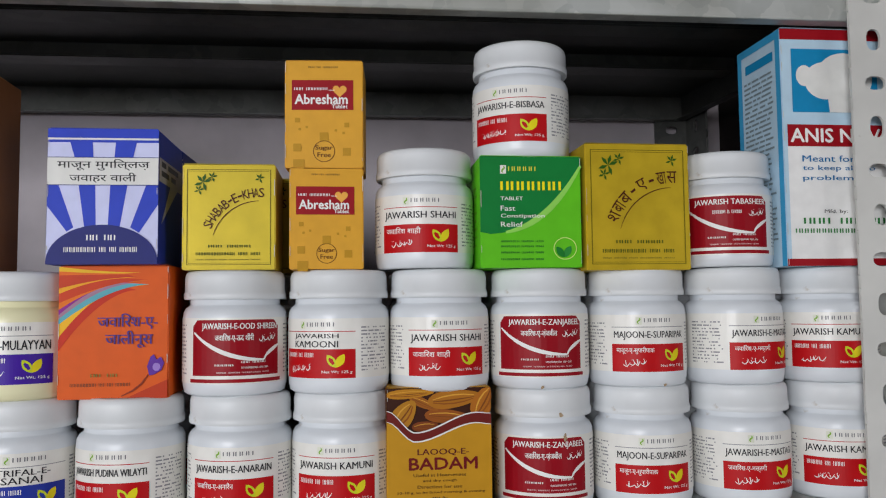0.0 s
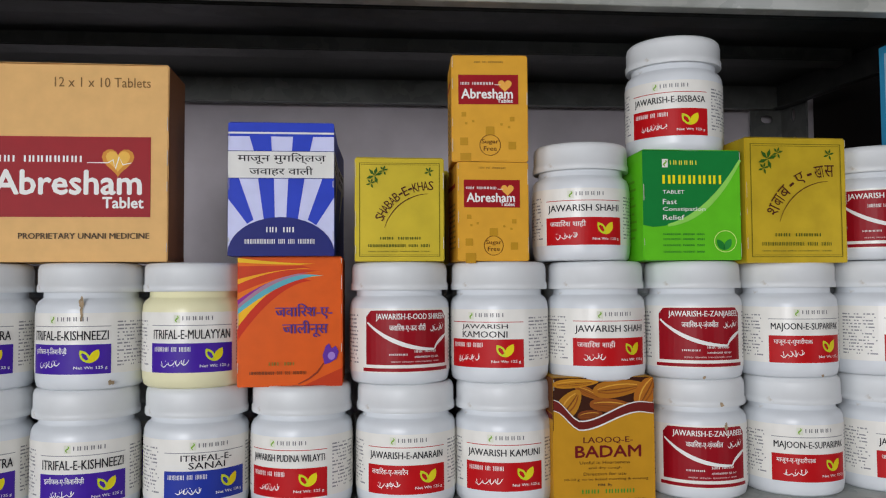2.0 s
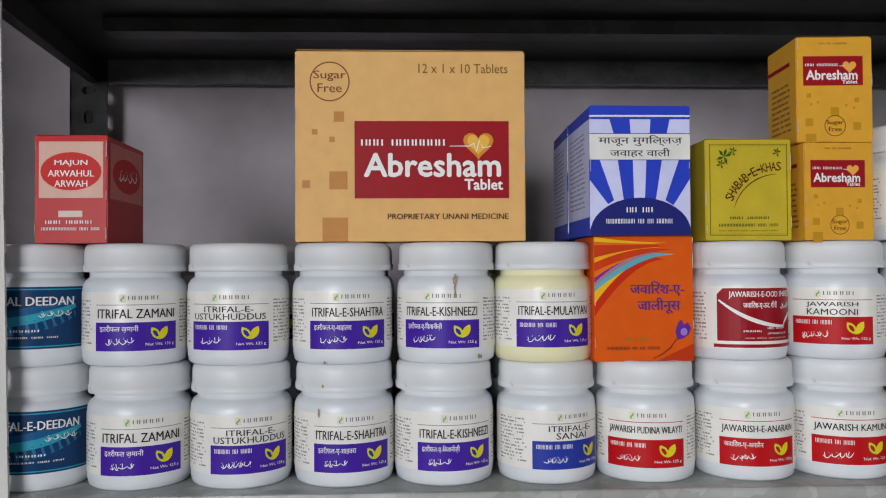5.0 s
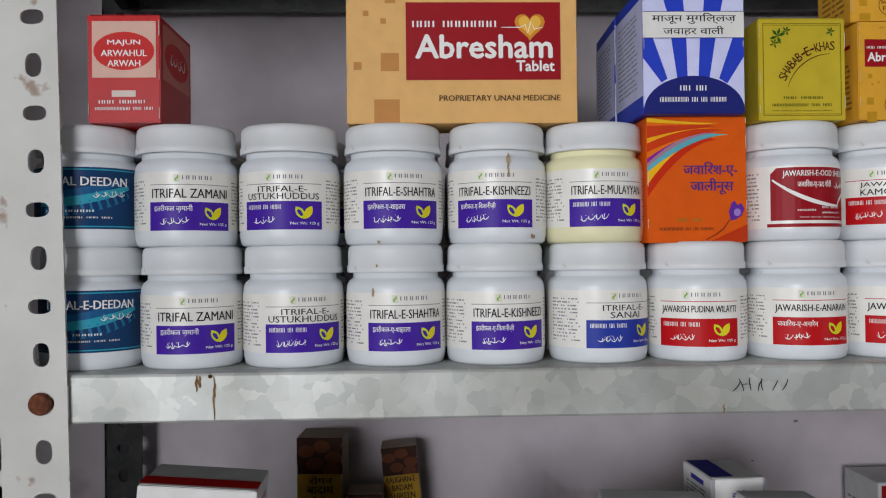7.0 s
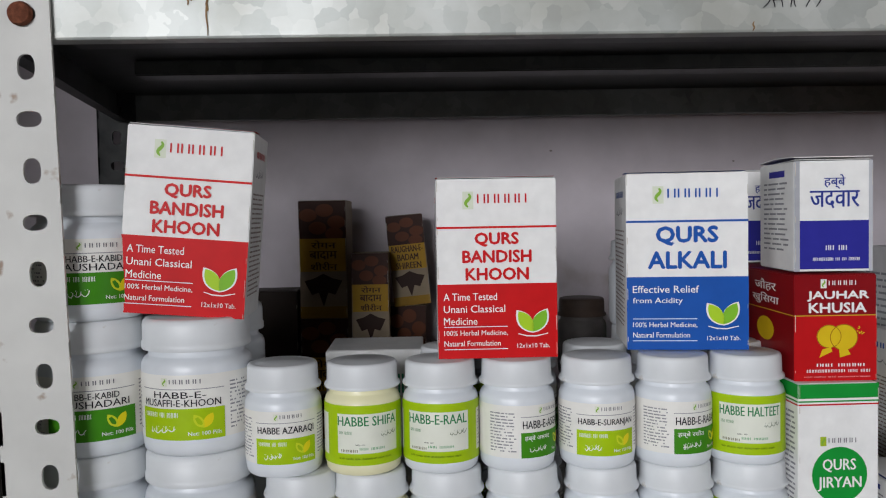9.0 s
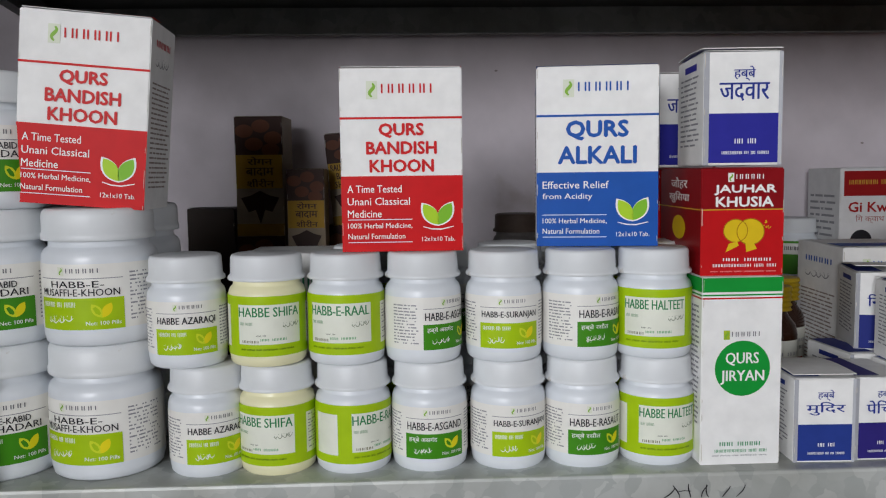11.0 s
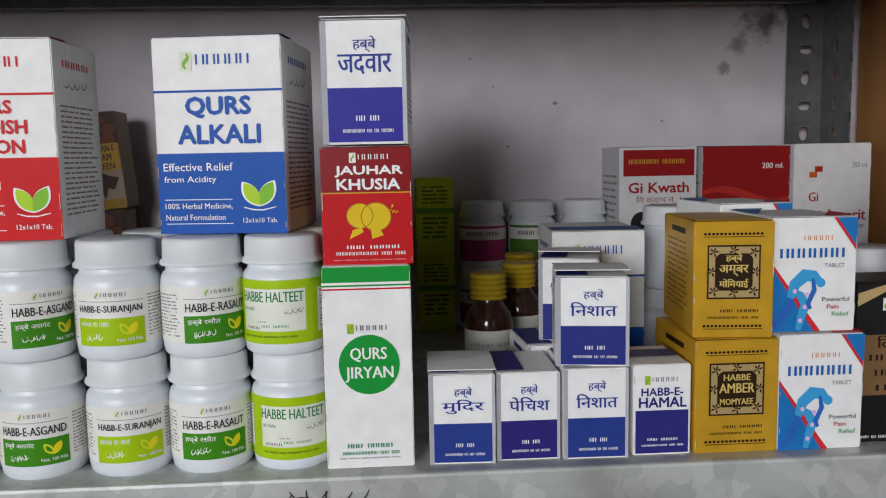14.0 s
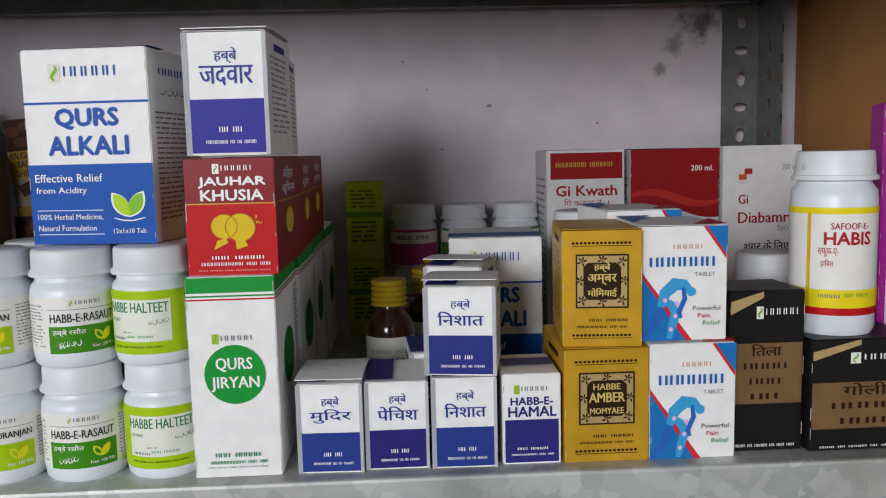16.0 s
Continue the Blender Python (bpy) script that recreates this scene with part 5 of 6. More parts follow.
# ---- cartons on the lower shelf ----
def art_qurs(lines, colour, small, blue):
    def art(S):
        F = S["front"]
        F.rect("colour_field", 0, 0, 1, 0.416, card(colour))
        F.rect("rule", 0, 0.725, 1, 0.737, card(colour))
        maker_mark(F, 0.22, 0.845, 0.77, 0.915, ink(colour), card("d6dcc8"))
        n = len(lines)
        for i, w in enumerate(lines):
            top = 0.70 - i * (0.098 if n == 3 else 0.142)
            ht = 0.066 if n == 3 else 0.092
            wd = {"QURS": 0.18, "BANDISH": 0.285, "KHOON": 0.26, "ALKALI": 0.318}[w] + (0.07 if n == 2 and w == "QURS" else 0)
            F.text("title", w, 0.5 - wd, top - ht * (1.12 if "Q" in w else 1), 0.5 + wd, top, ink(colour), 0.042)
        for i, w in enumerate(small):
            F.text("writing", w, 0.05, 0.325 - 0.068 * i, 0.06 + 0.0335 * len(w), 0.366 - 0.068 * i, WHITE_INK, 0.004)
        for v in (0.175, 0.05):
            F.rect("rule", 0.05, v, 0.58, v + 0.004, ink("d8e8f0"))
        F.text("writing", "100% Herbal Medicine,", 0.05, 0.125, 0.58, 0.158, WHITE_INK, 0.004)
        F.text("writing", "Natural Formulation", 0.05, 0.07, 0.52, 0.1, WHITE_INK, 0.004)
        F.leaves(0.795, 0.138, 0.158, (WHITE_INK, WHITE_INK), "leaf_edge")
        F.leaves(0.795, 0.145, 0.14, (ink("a9cf2a"), ink("7cb82c")))
        F.stroke("leaf_ground", [(0.67, 0.135), (0.74, 0.122), (0.82, 0.12), (0.92, 0.135)], 0.0008, WHITE_INK)
        F.text("writing", "12x1x10 Tab.", 0.66, 0.055, 0.93, 0.08, WHITE_INK, 0.004)
        for side in ("right", "left"):
            R = S[side]
            R.bars("logo_mark", 0.2, 0.86, 0.8, 0.91, ink(colour), 1, (5,))
            R.squiggle("script_line", 0.2, 0.76, 0.8, 0.82, GREY_INK, 7)
            R.bars("fine_print", 0.1, 0.1, 0.9, 0.68, ink("8a7a74"), 22, (5,), fill=0.35)
        S["top"].rect("colour_strip", 0, 0.05, 1, 0.35, card(colour))
    return art

RED_L = ("QURS", "BANDISH", "KHOON"), "c40d12", ("A Time Tested", "Unani Classical", "Medicine"), False
BLU_L = ("QURS", "ALKALI"), "1450a4", ("Effective Relief", "from Acidity"), True
carton("tablet_carton", "white and red tablet carton leaning on jar lids", -0.5300, -0.4525, 1.1685, 1.2850, 0.546, 0.058, W_CARD, art_qurs(*RED_L), rz=2.5, ry=5.0)
carton("tablet_carton", "white and red tablet carton on jar lids", -0.3310, -0.2555, 1.1374, 1.2505, 0.5465, 0.068, W_CARD, art_qurs(*RED_L), rz=-0.5)
carton("tablet_carton", "white and blue tablet carton on jar lids", -0.2065, -0.1290, 1.1374, 1.2525, 0.561, 0.075, W_CARD, art_qurs(*BLU_L), rz=-8)
carton("tablet_carton", "white and blue tablet carton behind smaller boxes", 0.050, 0.1185, 1.0, 1.1235, 0.66, 0.085, W_CARD, art_qurs(*BLU_L), rz=-3)

def art_habbe(word, band):
    def art(S):
        F = S["front"]
        F.rect("grey_edge", 0, 0, 0.07, 1, card("a4a6ac"))
        F.rect("grey_edge", 0.95, 0, 1, 1, card("b4b6bc"))
        F.rect("colour_field", 0.07, 0.02, 0.95, 0.46, band)
        F.text("title", "हब्बे", 0.38, 0.745, 0.65, 0.875, ink("2a3a8a"), 0.008)
        F.text("title", word, 0.20, 0.57, 0.83, 0.73, ink("2a3a8a"), 0.012)
        F.bars("maker_line", 0.40, 0.175, 0.68, 0.235, WHITE_INK, 1, (2, 2))
        F.bars("maker_line", 0.24, 0.085, 0.84, 0.125, WHITE_INK, 1, (9, 2, 2, 5))
        for side in ("left", "right"):
            L = S[side]
            L.rect("colour_tab", 0.3, 0.87, 0.75, 0.93, band)
            L.bars("fine_print", 0.14, 0.15, 0.86, 0.82, FAINT, 14, (3,), fill=0.35)
        T = S["top"]
        T.rect("colour_field", 0.02, 0.06, 0.45, 0.94, band)
    return art

B1 = card("263a86")
def small_box(x0, x1, z0, z1, y, word, band=None, rz=0.0, label="small blue and white pill carton on the shelf", seed=0, d=0.055, raised=0.0):
    return carton("pill_carton", label, x0, x1, z0, z1, y, d, W_CARD, art_habbe(word, band or B1), rz, 0, True, seed, "small blue and white pill cartons", raised)

small_box(-0.1055, -0.0570, 1.1885, 1.2580, 0.541, "जदवार", card("2a2a90"), -4, "blue and white pill carton on a red carton", 0, 0.062, 0.8)
small_box(-0.105, -0.061, 1.1885, 1.2570, 0.645, "जदवार", card("2a2a90"), 2, "blue and white pill carton behind another", 0, 0.062)
small_box(-0.0485, -0.0095, 1.0, 1.0535, 0.531, "मुिदर", B1, -2, raised=1.5)
small_box(-0.0085, 0.0295, 1.0, 1.0530, 0.533, "पेिचश", card("2c2470"), 0)
small_box(0.0310, 0.0700, 1.0, 1.0545, 0.531, "िनशात", B1, -1)
small_box(0.0275, 0.0705, 1.0555, 1.1085, 0.534, "िनशात", card("26307c"), -9, "blue and white pill carton with opened flap", raised=3)
small_box(0.029, 0.069, 1.0555, 1.1110, 0.600, "िनशात", card("26307c"), -16, "blue and white pill carton turned sideways", raised=4)
small_box(0.019, 0.060, 1.0, 1.0550, 0.592, "िनशात", card("26307c"), 4, "blue and white pill carton behind the front row")

def art_hamal(S):
    F = S["front"]
    F.rect("colour_field", 0.04, 0.02, 0.96, 0.50, card("2c2a74"))
    maker_mark(F, 0.2, 0.80, 0.78, 0.87, GREY_INK, card("9fb52a"))
    F.text("title", "HABB-E-", 0.14, 0.665, 0.86, 0.75, ink("2a2470"), 0.03)
    F.text("title", "HAMAL", 0.10, 0.535, 0.92, 0.645, ink("2a2470"), 0.03)
    F.bars("maker_line", 0.25, 0.15, 0.78, 0.19, WHITE_INK, 1, (3, 5))
    F.bars("maker_line", 0.15, 0.09, 0.88, 0.12, WHITE_INK, 1, (12, 3, 3))
    S["top"].rect("colour_field", 0.05, 0.35, 0.95, 0.7, card("4a4a74"))

carton("pill_carton", "small white and violet-blue pill carton on the shelf", 0.0735, 0.1085, 1.0, 1.0550, 0.533, 0.05, W_CARD, art_hamal)

def art_jauhar(S):
    F = S["front"]
    F.rect("red_field", 0, 0, 1, 0.62, card("b80f14"))
    F.rect("gold_rule", 0, 0.612, 1, 0.622, ink("c8a02a"))
    maker_mark(F, 0.32, 0.885, 0.76, 0.945, WHITE_INK, PAPER)
    F.text("title", "JAUHAR", 0.16, 0.755, 0.90, 0.845, WHITE_INK, 0.04)
    F.text("title", "KHUSIA", 0.18, 0.645, 0.87, 0.735, WHITE_INK, 0.04)
    yl = card("d8b81a")
    F.oval("yellow_shape", 0.42, 0.42, 0.15, 0.11, yl)
    F.oval("yellow_shape", 0.60, 0.41, 0.17, 0.125, yl)
    F.oval("yellow_outline", 0.42, 0.42, 0.15, 0.11, card("9a6a10"), ring=0.06)
    F.oval("yellow_outline", 0.60, 0.41, 0.17, 0.125, card("9a6a10"), ring=0.06)
    F.poly("yellow_shape", [(0.30, 0.22), (0.46, 0.28), (0.44, 0.32), (0.34, 0.30)], yl)
    F.poly("yellow_shape", [(0.55, 0.22), (0.68, 0.25), (0.62, 0.33), (0.54, 0.3)], yl)
    rnd = random.Random(4)
    for i in range(14):
        a = rnd.uniform(0, 6.28)
        F.oval("yellow_dot", 0.78 + 0.08 * math.cos(a) * rnd.random(), 0.48 + 0.08 * math.sin(a) * rnd.random() , 0.008, 0.006, yl, n=6)
    F.bars("maker_line", 0.27, 0.125, 0.86, 0.165, WHITE_INK, 1, (3, 5))
    F.bars("maker_line", 0.15, 0.07, 0.92, 0.11, WHITE_INK, 1, (12, 3, 3))
    F.bars("fine_print", 0.12, 0.03, 0.92, 0.045, ink("e0a0a0"), 1, (4, 6, 4, 10, 5))
    for side in ("left", "right"):
        L = S[side]
        L.rect("gold_rule", 0, 0.612, 1, 0.622, ink("c8a02a"))
        L.text("title", "जौहर", 0.3, 0.80, 0.7, 0.92, WHITE_INK, 0.02)
        L.text("title", "खुिसया", 0.25, 0.66, 0.75, 0.78, WHITE_INK, 0.02)
        L.oval("yellow_shape", 0.5, 0.42, 0.16, 0.12, yl)

for k, (y, dx, rz) in enumerate(((0.538, 0, -1.5), (0.633, 0.0015, 1), (0.725, -0.001, 0))):
    carton("medicine_carton", "glossy red medicine carton with yellow shapes on its front", -0.1075 + dx, -0.0555 + dx, 1.1195, 1.1865, y, 0.09, card("820c14", 0.3), art_jauhar, rz, group="red cartons in a row")

def art_jiryan(S):
    F = S["front"]
    F.rect("green_edge", 0, 0.925, 1, 1, GREEN)
    F.rect("green_line", 0, 0.905, 1, 0.913, GREEN)
    F.rect("red_line", 0, 0.888, 1, 0.896, RED)
    maker_mark(F, 0.27, 0.68, 0.73, 0.715, GREY_INK, card("9fb52a"))
    F.oval("green_disc", 0.51, 0.52, 0.345, 0.148, GREEN)
    F.text("title", "QURS", 0.30, 0.535, 0.71, 0.605, WHITE_INK, 0.015)
    F.text("title", "JIRYAN", 0.24, 0.435, 0.78, 0.51, WHITE_INK, 0.015)
    F.bars("maker_line", 0.24, 0.095, 0.76, 0.125, ink("2a8a5a"), 1, (3, 5))
    F.bars("maker_line", 0.18, 0.062, 0.84, 0.085, ink("4a9a6a"), 1, (12, 3, 3))
    F.bars("fine_print", 0.15, 0.045, 0.84, 0.055, FAINT, 1, (4, 6, 4, 10, 5))
    for side in ("left", "right"):
        R = S[side]
        R.rect("green_edge", 0, 0.925, 1, 1, GREEN)
        R.rect("green_line", 0, 0.905, 1, 0.913, GREEN)
        R.rect("red_line", 0, 0.888, 1, 0.896, RED)
        R.oval("green_disc", 0.5, 0.52, 0.24, 0.148, card("1a6a2c"))
        R.bars("fine_print", 0.82, 0.2, 0.97, 0.85, FAINT, 24, (2,), fill=0.4)

for k in range(4):
    carton("tablet_carton", "tall white tablet carton with green disc and edge", -0.1085 + 0.001 * (k % 2), -0.0575 + 0.001 * (k % 2), 1.0, 1.1190, 0.531 + 0.0965 * k, 0.094, W_CARD, art_jiryan, rz=(0.5, -0.4, 0.3, 0)[k], group="white and green cartons in a row")

def art_amber(lines):
    def art(S):
        F = S["front"]
        dk = card("2a1c0c")
        for v in (0.895, 0.10):
            for i in range(15):
                F.oval("bead", 0.14 + 0.05 * i, v, 0.02, 0.012, dk, n=8)
            F.rect("thin_rule", 0.13, v - 0.028, 0.87, v - 0.022, dk)
        F.rect("dark_frame", 0.17, 0.335, 0.83, 0.80, dk)
        F.rect("gold_border", 0.19, 0.35, 0.81, 0.785, GOLD_INK)
        for u, v in ((0.25, 0.40), (0.25, 0.735), (0.75, 0.40), (0.75, 0.735), (0.5, 0.385), (0.5, 0.75), (0.225, 0.57), (0.775, 0.57)):
            leaf_corner(F, u, v, 0.05, dk)
        pts = [(0.5 + 0.235 * max(-1, min(1, 1.25 * math.cos(t))), 0.568 + 0.16 * max(-1, min(1, 1.25 * math.sin(t)))) for t in [2 * math.pi * i / 40 for i in range(40)]]
        F.poly("dark_plaque", pts, dk)
        for i, (w, hw, ht) in enumerate(lines):
            v = (0.645, 0.535, 0.43)[i]
            F.text("title", w, 0.5 - hw, v, 0.5 + hw, v + ht, ink("cdb468"), 0.02)
        F.bars("maker_line", 0.34, 0.21, 0.82, 0.245, dk, 1, (3, 5))
        F.bars("maker_line", 0.18, 0.155, 0.82, 0.185, dk, 1, (12, 3, 3))
        L = S["left"]
        L.rect("dark_tab", 0.3, 0.87, 0.75, 0.92, dk)
        L.bars("fine_print", 0.15, 0.15, 0.85, 0.8, ink("7a5a1a"), 13, (3,), fill=0.3)
    return art

AMB_EN = (("HABBE", 0.16, 0.055), ("AMBER", 0.21, 0.085), ("MOMYAEE", 0.20, 0.055))
AMB_HI = (("हब्बे", 0.10, 0.085), ("अम्बर", 0.18, 0.095), ("मोिमयाई", 0.18, 0.08))
carton("pill_carton", "shiny gold foil pill carton with dark ornate plaque", 0.1105, 0.1615, 1.0, 1.0690, 0.532, 0.075, GOLD_FOIL, art_amber(AMB_EN))
carton("pill_carton", "shiny gold foil pill carton with dark ornate plaque", 0.1105, 0.1575, 1.0700, 1.1395, 0.535, 0.078, GOLD_FOIL, art_amber(AMB_HI), rz=-6)

def art_depane(S):
    F = S["front"]
    bl, rd = card("1d6fb2"), card("c42a30")
    F.poly("blue_corner", [(0, 0), (0.6, 0), (0, 0.62)], rd)
    F.poly("blue_corner", [(0, 0), (0.52, 0), (0, 0.58)], bl)
    F.poly("red_corner", [(0.72, 1), (1, 1), (1, 0.70)], rd)
    F.poly("blue_corner", [(0.76, 1), (1, 1), (1, 0.74)], bl)
    maker_mark(F, 0.28, 0.79, 0.72, 0.845, ink("d08a5a"), None)
    F.bars("maker_title", 0.10, 0.62, 0.88, 0.735, ink("1d5fa8"), 1, (6,), stroke=0.3)
    F.text("writing", "TABLET", 0.62, 0.565, 0.86, 0.60, GREY_INK)
    fig = card("3a9ad0")
    deep = card("2a62b4")
    F.stroke("blue_shape", [(0.24, 0.38), (0.23, 0.24), (0.14, 0.13), (0.03, 0.02)], 0.0052, deep)
    F.stroke("blue_shape", [(0.23, 0.30), (0.28, 0.42), (0.40, 0.50), (0.50, 0.49), (0.57, 0.44)], 0.0080, fig)
    F.stroke("blue_shape", [(0.24, 0.37), (0.35, 0.32), (0.41, 0.24), (0.36, 0.12), (0.33, 0.015)], 0.0058, fig)
    F.stroke("blue_shape", [(0.49, 0.47), (0.51, 0.37), (0.44, 0.25), (0.47, 0.20)], 0.0032, deep)
    F.oval("blue_shape", 0.585, 0.43, 0.052, 0.04, fig)
    for u, v in ((0.28, 0.36), (0.42, 0.33), (0.40, 0.22), (0.35, 0.10)):
        F.oval("pink_spot", u, v, 0.024, 0.02, card("e0b4e4"))
    for i, (w, c) in enumerate((("Powerful", "5a5a60"), ("Pain", "b02a3a"), ("Relief", "4a9a5a"))):
        F.text("writing", w, (0.60, 0.66, 0.72)[i], 0.265 - 0.065 * i, (0.92, 0.80, 0.92)[i], 0.305 - 0.065 * i, ink(c), 0.01)
    T = S["top"]
    T.poly("blue_corner", [(0, 0.3), (0.45, 1), (0, 1)], bl)
    T.poly("red_corner", [(0.6, 0), (1, 0), (1, 0.5)], rd)

DPL = "white tablet carton with blue and red corners"
carton("tablet_carton", DPL, 0.1620, 0.2140, 1.0, 1.0705, 0.532, 0.07, W_CARD, art_depane)
carton("tablet_carton", DPL, 0.1575, 0.2090, 1.0720, 1.1405, 0.536, 0.07, W_CARD, art_depane, rz=-2)
carton("tablet_carton", DPL + " lying behind others", 0.1555, 0.2080, 1.0720, 1.1445, 0.612, 0.07, W_CARD, art_depane, rz=5)
carton("tablet_carton", DPL + " lying behind others", 0.158, 0.2100, 1.0, 1.0710, 0.612, 0.07, W_CARD, art_depane, rz=5)

def art_black(h_split):
    def art(S):
        F = S["front"]
        F.rect("gold_field", 0.02, h_split[0], 0.98, h_split[1], plain((0.21, 0.12, 0.05), 0.45, 0.3, 0.1, 60.0, 0.02))
        maker_mark(F, 0.36, h_split[2], 0.92, h_split[2] + h_split[3], WHITE_INK, PAPER)
        F.poly("gold_sash", [(0.02, h_split[2] + 0.02), (0.45, h_split[2] + 2.2 * h_split[3]), (0.45, h_split[2] + 2.9 * h_split[3]), (0.02, h_split[2] + 0.1)], GOLD_INK)
        n = h_split[4]
        for i in range(n):
            v = h_split[1] - (h_split[1] - h_split[0]) * (i + 0.85) / n
            wd = (0.24, 0.30, 0.22, 0.20)[i % 4]
            if i == 0:
                F.text("title", "ितला" if n == 4 else "गोली", 0.3, v, 0.7, v + (h_split[1] - h_split[0]) / n * 0.8, ink("2a1a10"), 0.02)
                continue
            F.bars("writing_line", 0.5 - wd, v, 0.5 + wd, v + (h_split[1] - h_split[0]) / n * 0.55, ink("2a1a10"), 1, ((3, 4, 3, 2)[i % 4],))
        F.bars("fine_print", 0.1, 0.02, 0.9, 0.045, WHITE_INK, 1, (4, 2, 5, 2, 3, 3))
    return art

BLACK_CARD = plain((0.010, 0.009, 0.009), 0.4, 0, 0.1, 60.0, 0.02)
carton("oil_carton", "tall black and bronze carton standing on the shelf", 0.2125, 0.2590, 1.0, 1.0995, 0.5395, 0.045, BLACK_CARD, art_black((0.30, 0.68, 0.84, 0.055, 4)))
carton("pill_carton", "black and bronze pill carton under a white bottle", 0.2610, 0.3300, 1.0, 1.0690, 0.535, 0.06, BLACK_CARD, art_black((0.20, 0.62, 0.80, 0.07, 3)), rz=1)

# white powder bottle on the black carton
bottle = thing("powder_bottle", pose(0.2885, 0.5655, 1.0695), "tall white plastic bottle with yellow-edged powder label", "bottle")
r = 0.0253
lathe("body", [(r * 0.8, 0.0006), (r * 0.92, 0), (r, 0.004), (r, 0.084), (r * 0.97, 0.089), (r * 0.86, 0.0925), (r * 0.84, 0.0935), (r * 0.84, 0.098), (r * 0.4, 0.098)], HDPE, bottle)
lathe("lid", [(r * 0.7, 0.0955), (r * 0.98, 0.095), (r * 1.0, 0.0955), (r * 0.98, 0.098), (r * 0.93, 0.0985), (r * 0.90, 0.111), (r * 0.87, 0.1128), (r * 0.8, 0.1132), (r * 0.7, 0.1128)], LID, bottle)
lab = Wrap(bottle, r, 0.013, 2 * math.pi * r * 0.9, 0.066, 0)
sheet = lab.rect("label", 0, 0, 1, 1, PAPER, "white label with yellow and red edges")
F = Wrap(sheet, r, 0.013, r * 1.75, 0.066, -16)
F.layer = 1
YEL = card("e6d21a")
F.rect("yellow_edge", -0.5, 0.94, 1.5, 1.0, YEL)
F.rect("red_foot", -0.5, 0.0, 1.5, 0.07, RED)
F.rect("yellow_foot", -0.5, 0.07, 1.5, 0.24, YEL)
F.rect("yellow_edge", 0.05, 0.07, 0.10, 0.95, card("d8a81a"))
F.text("title", "SAFOOF-E-", 0.36, 0.80, 0.86, 0.86, ink("a02028"), 0.02)
F.text("title", "HABIS", 0.28, 0.66, 0.90, 0.775, ink("a81c24"), 0.035)
F.text("title", "सफूफ-ए-", 0.20, 0.545, 0.46, 0.63, ink("b0404a"), 0.008)
F.text("title", "हािबस", 0.24, 0.45, 0.40, 0.525, ink("b0404a"), 0.008)
F.bars("maker_line", 0.22, 0.15, 0.5, 0.20, GREY_INK, 1, (5,))
F.bars("maker_line", 0.55, 0.16, 0.9, 0.21, ink("4a9a3a"), 1, (3, 5))

def art_purple(S):
    F = S["front"]
    F.rect("white_line", 0.1, 0.1, 0.13, 0.9, OFFWHITE)
    F.rect("white_line", 0.1, 0.9, 0.9, 0.91, OFFWHITE)
    F.bars("writing_line", 0.2, 0.72, 0.85, 0.8, WHITE_INK, 1, (3, 3))
    F.bars("writing_line", 0.2, 0.60, 0.8, 0.67, WHITE_INK, 1, (4, 2))

carton("medicine_carton", "bright magenta carton beside the white bottle", 0.3450, 0.3950, 1.0, 1.2130, 0.605, 0.03, card("b0249a"), art_purple, rz=-15)

# ---- things at the back of the lower shelf ----
def art_gi(field, v0, v1, title, size, dark):
    def art(S):
        F = S["front"]
        if field:
            n = 14
            low = [((i / n if dark == 2 else 0.05 + 0.92 * i / n), v0 + (0.035 * math.sin(i / n * 5.2) if dark == 2 else 0)) for i in range(n + 1)]
            F.poly("red_field", low + [(low[-1][0], v1), (low[0][0], v1)], card("8f1a1c"))
        if dark == 2:
            F.stroke("red_wave", [(i / 14, v0 + 0.075 + 0.035 * math.sin(i / 14 * 5.2 + 0.5)) for i in range(15)], 0.008, card("b03028"))
            F.text("writing", "200 ml.", 0.68, 0.88, 0.93, 0.91, WHITE_INK, 0.01)
        elif dark == 1:
            F.bars("maker_line", 0.12, 0.90, 0.85, 0.935, ink("c09a3a"), 1, (8, 6))
            F.text("title", title, 0.12, 0.755, 0.90, 0.81, ink("9a2020"), 0.03)
            F.text("writing", "िग क्वाथ नं. 1", 0.22, 0.69, 0.80, 0.74, ink("9a4a40"))
            F.oval("black_disc", 0.30, 0.59, 0.15, 0.065, BLACK)
        else:
            F.rect("orange_mark", 0.2, 0.82, 0.30, 0.85, card("c85a20"))
            F.rect("orange_mark", 0.27, 0.85, 0.37, 0.88, card("a82a20"))
            F.text("writing", "200 ml.", 0.75, 0.87, 0.96, 0.90, FAINT, 0.005)
            F.text("title", "Gi", 0.2, 0.69, 0.32, 0.74, ink("9a2020"), 0.02)
            F.text("title", "Diabamrit", 0.2, 0.585, 0.95, 0.645, ink("9a2020"), 0.02)
            F.text("writing", "Syrup", 0.70, 0.535, 0.93, 0.57, GREY_INK)
            F.text("writing", "शुगर के िलए", 0.28, 0.42, 0.86, 0.49, BLACK, 0.01)
            for k in range(7):
                F.oval("dark_petal", 0.55 + 0.12 * math.cos(k * 0.9), 0.31 + 0.05 * math.sin(k * 0.9), 0.1, 0.035, BLACK, n=10)
        S["left"].bars("fine_print", 0.1, 0.1, 0.9, 0.85, FAINT, 20, (3,), fill=0.35)
    return art

GREY_W = card("cfcfcf")
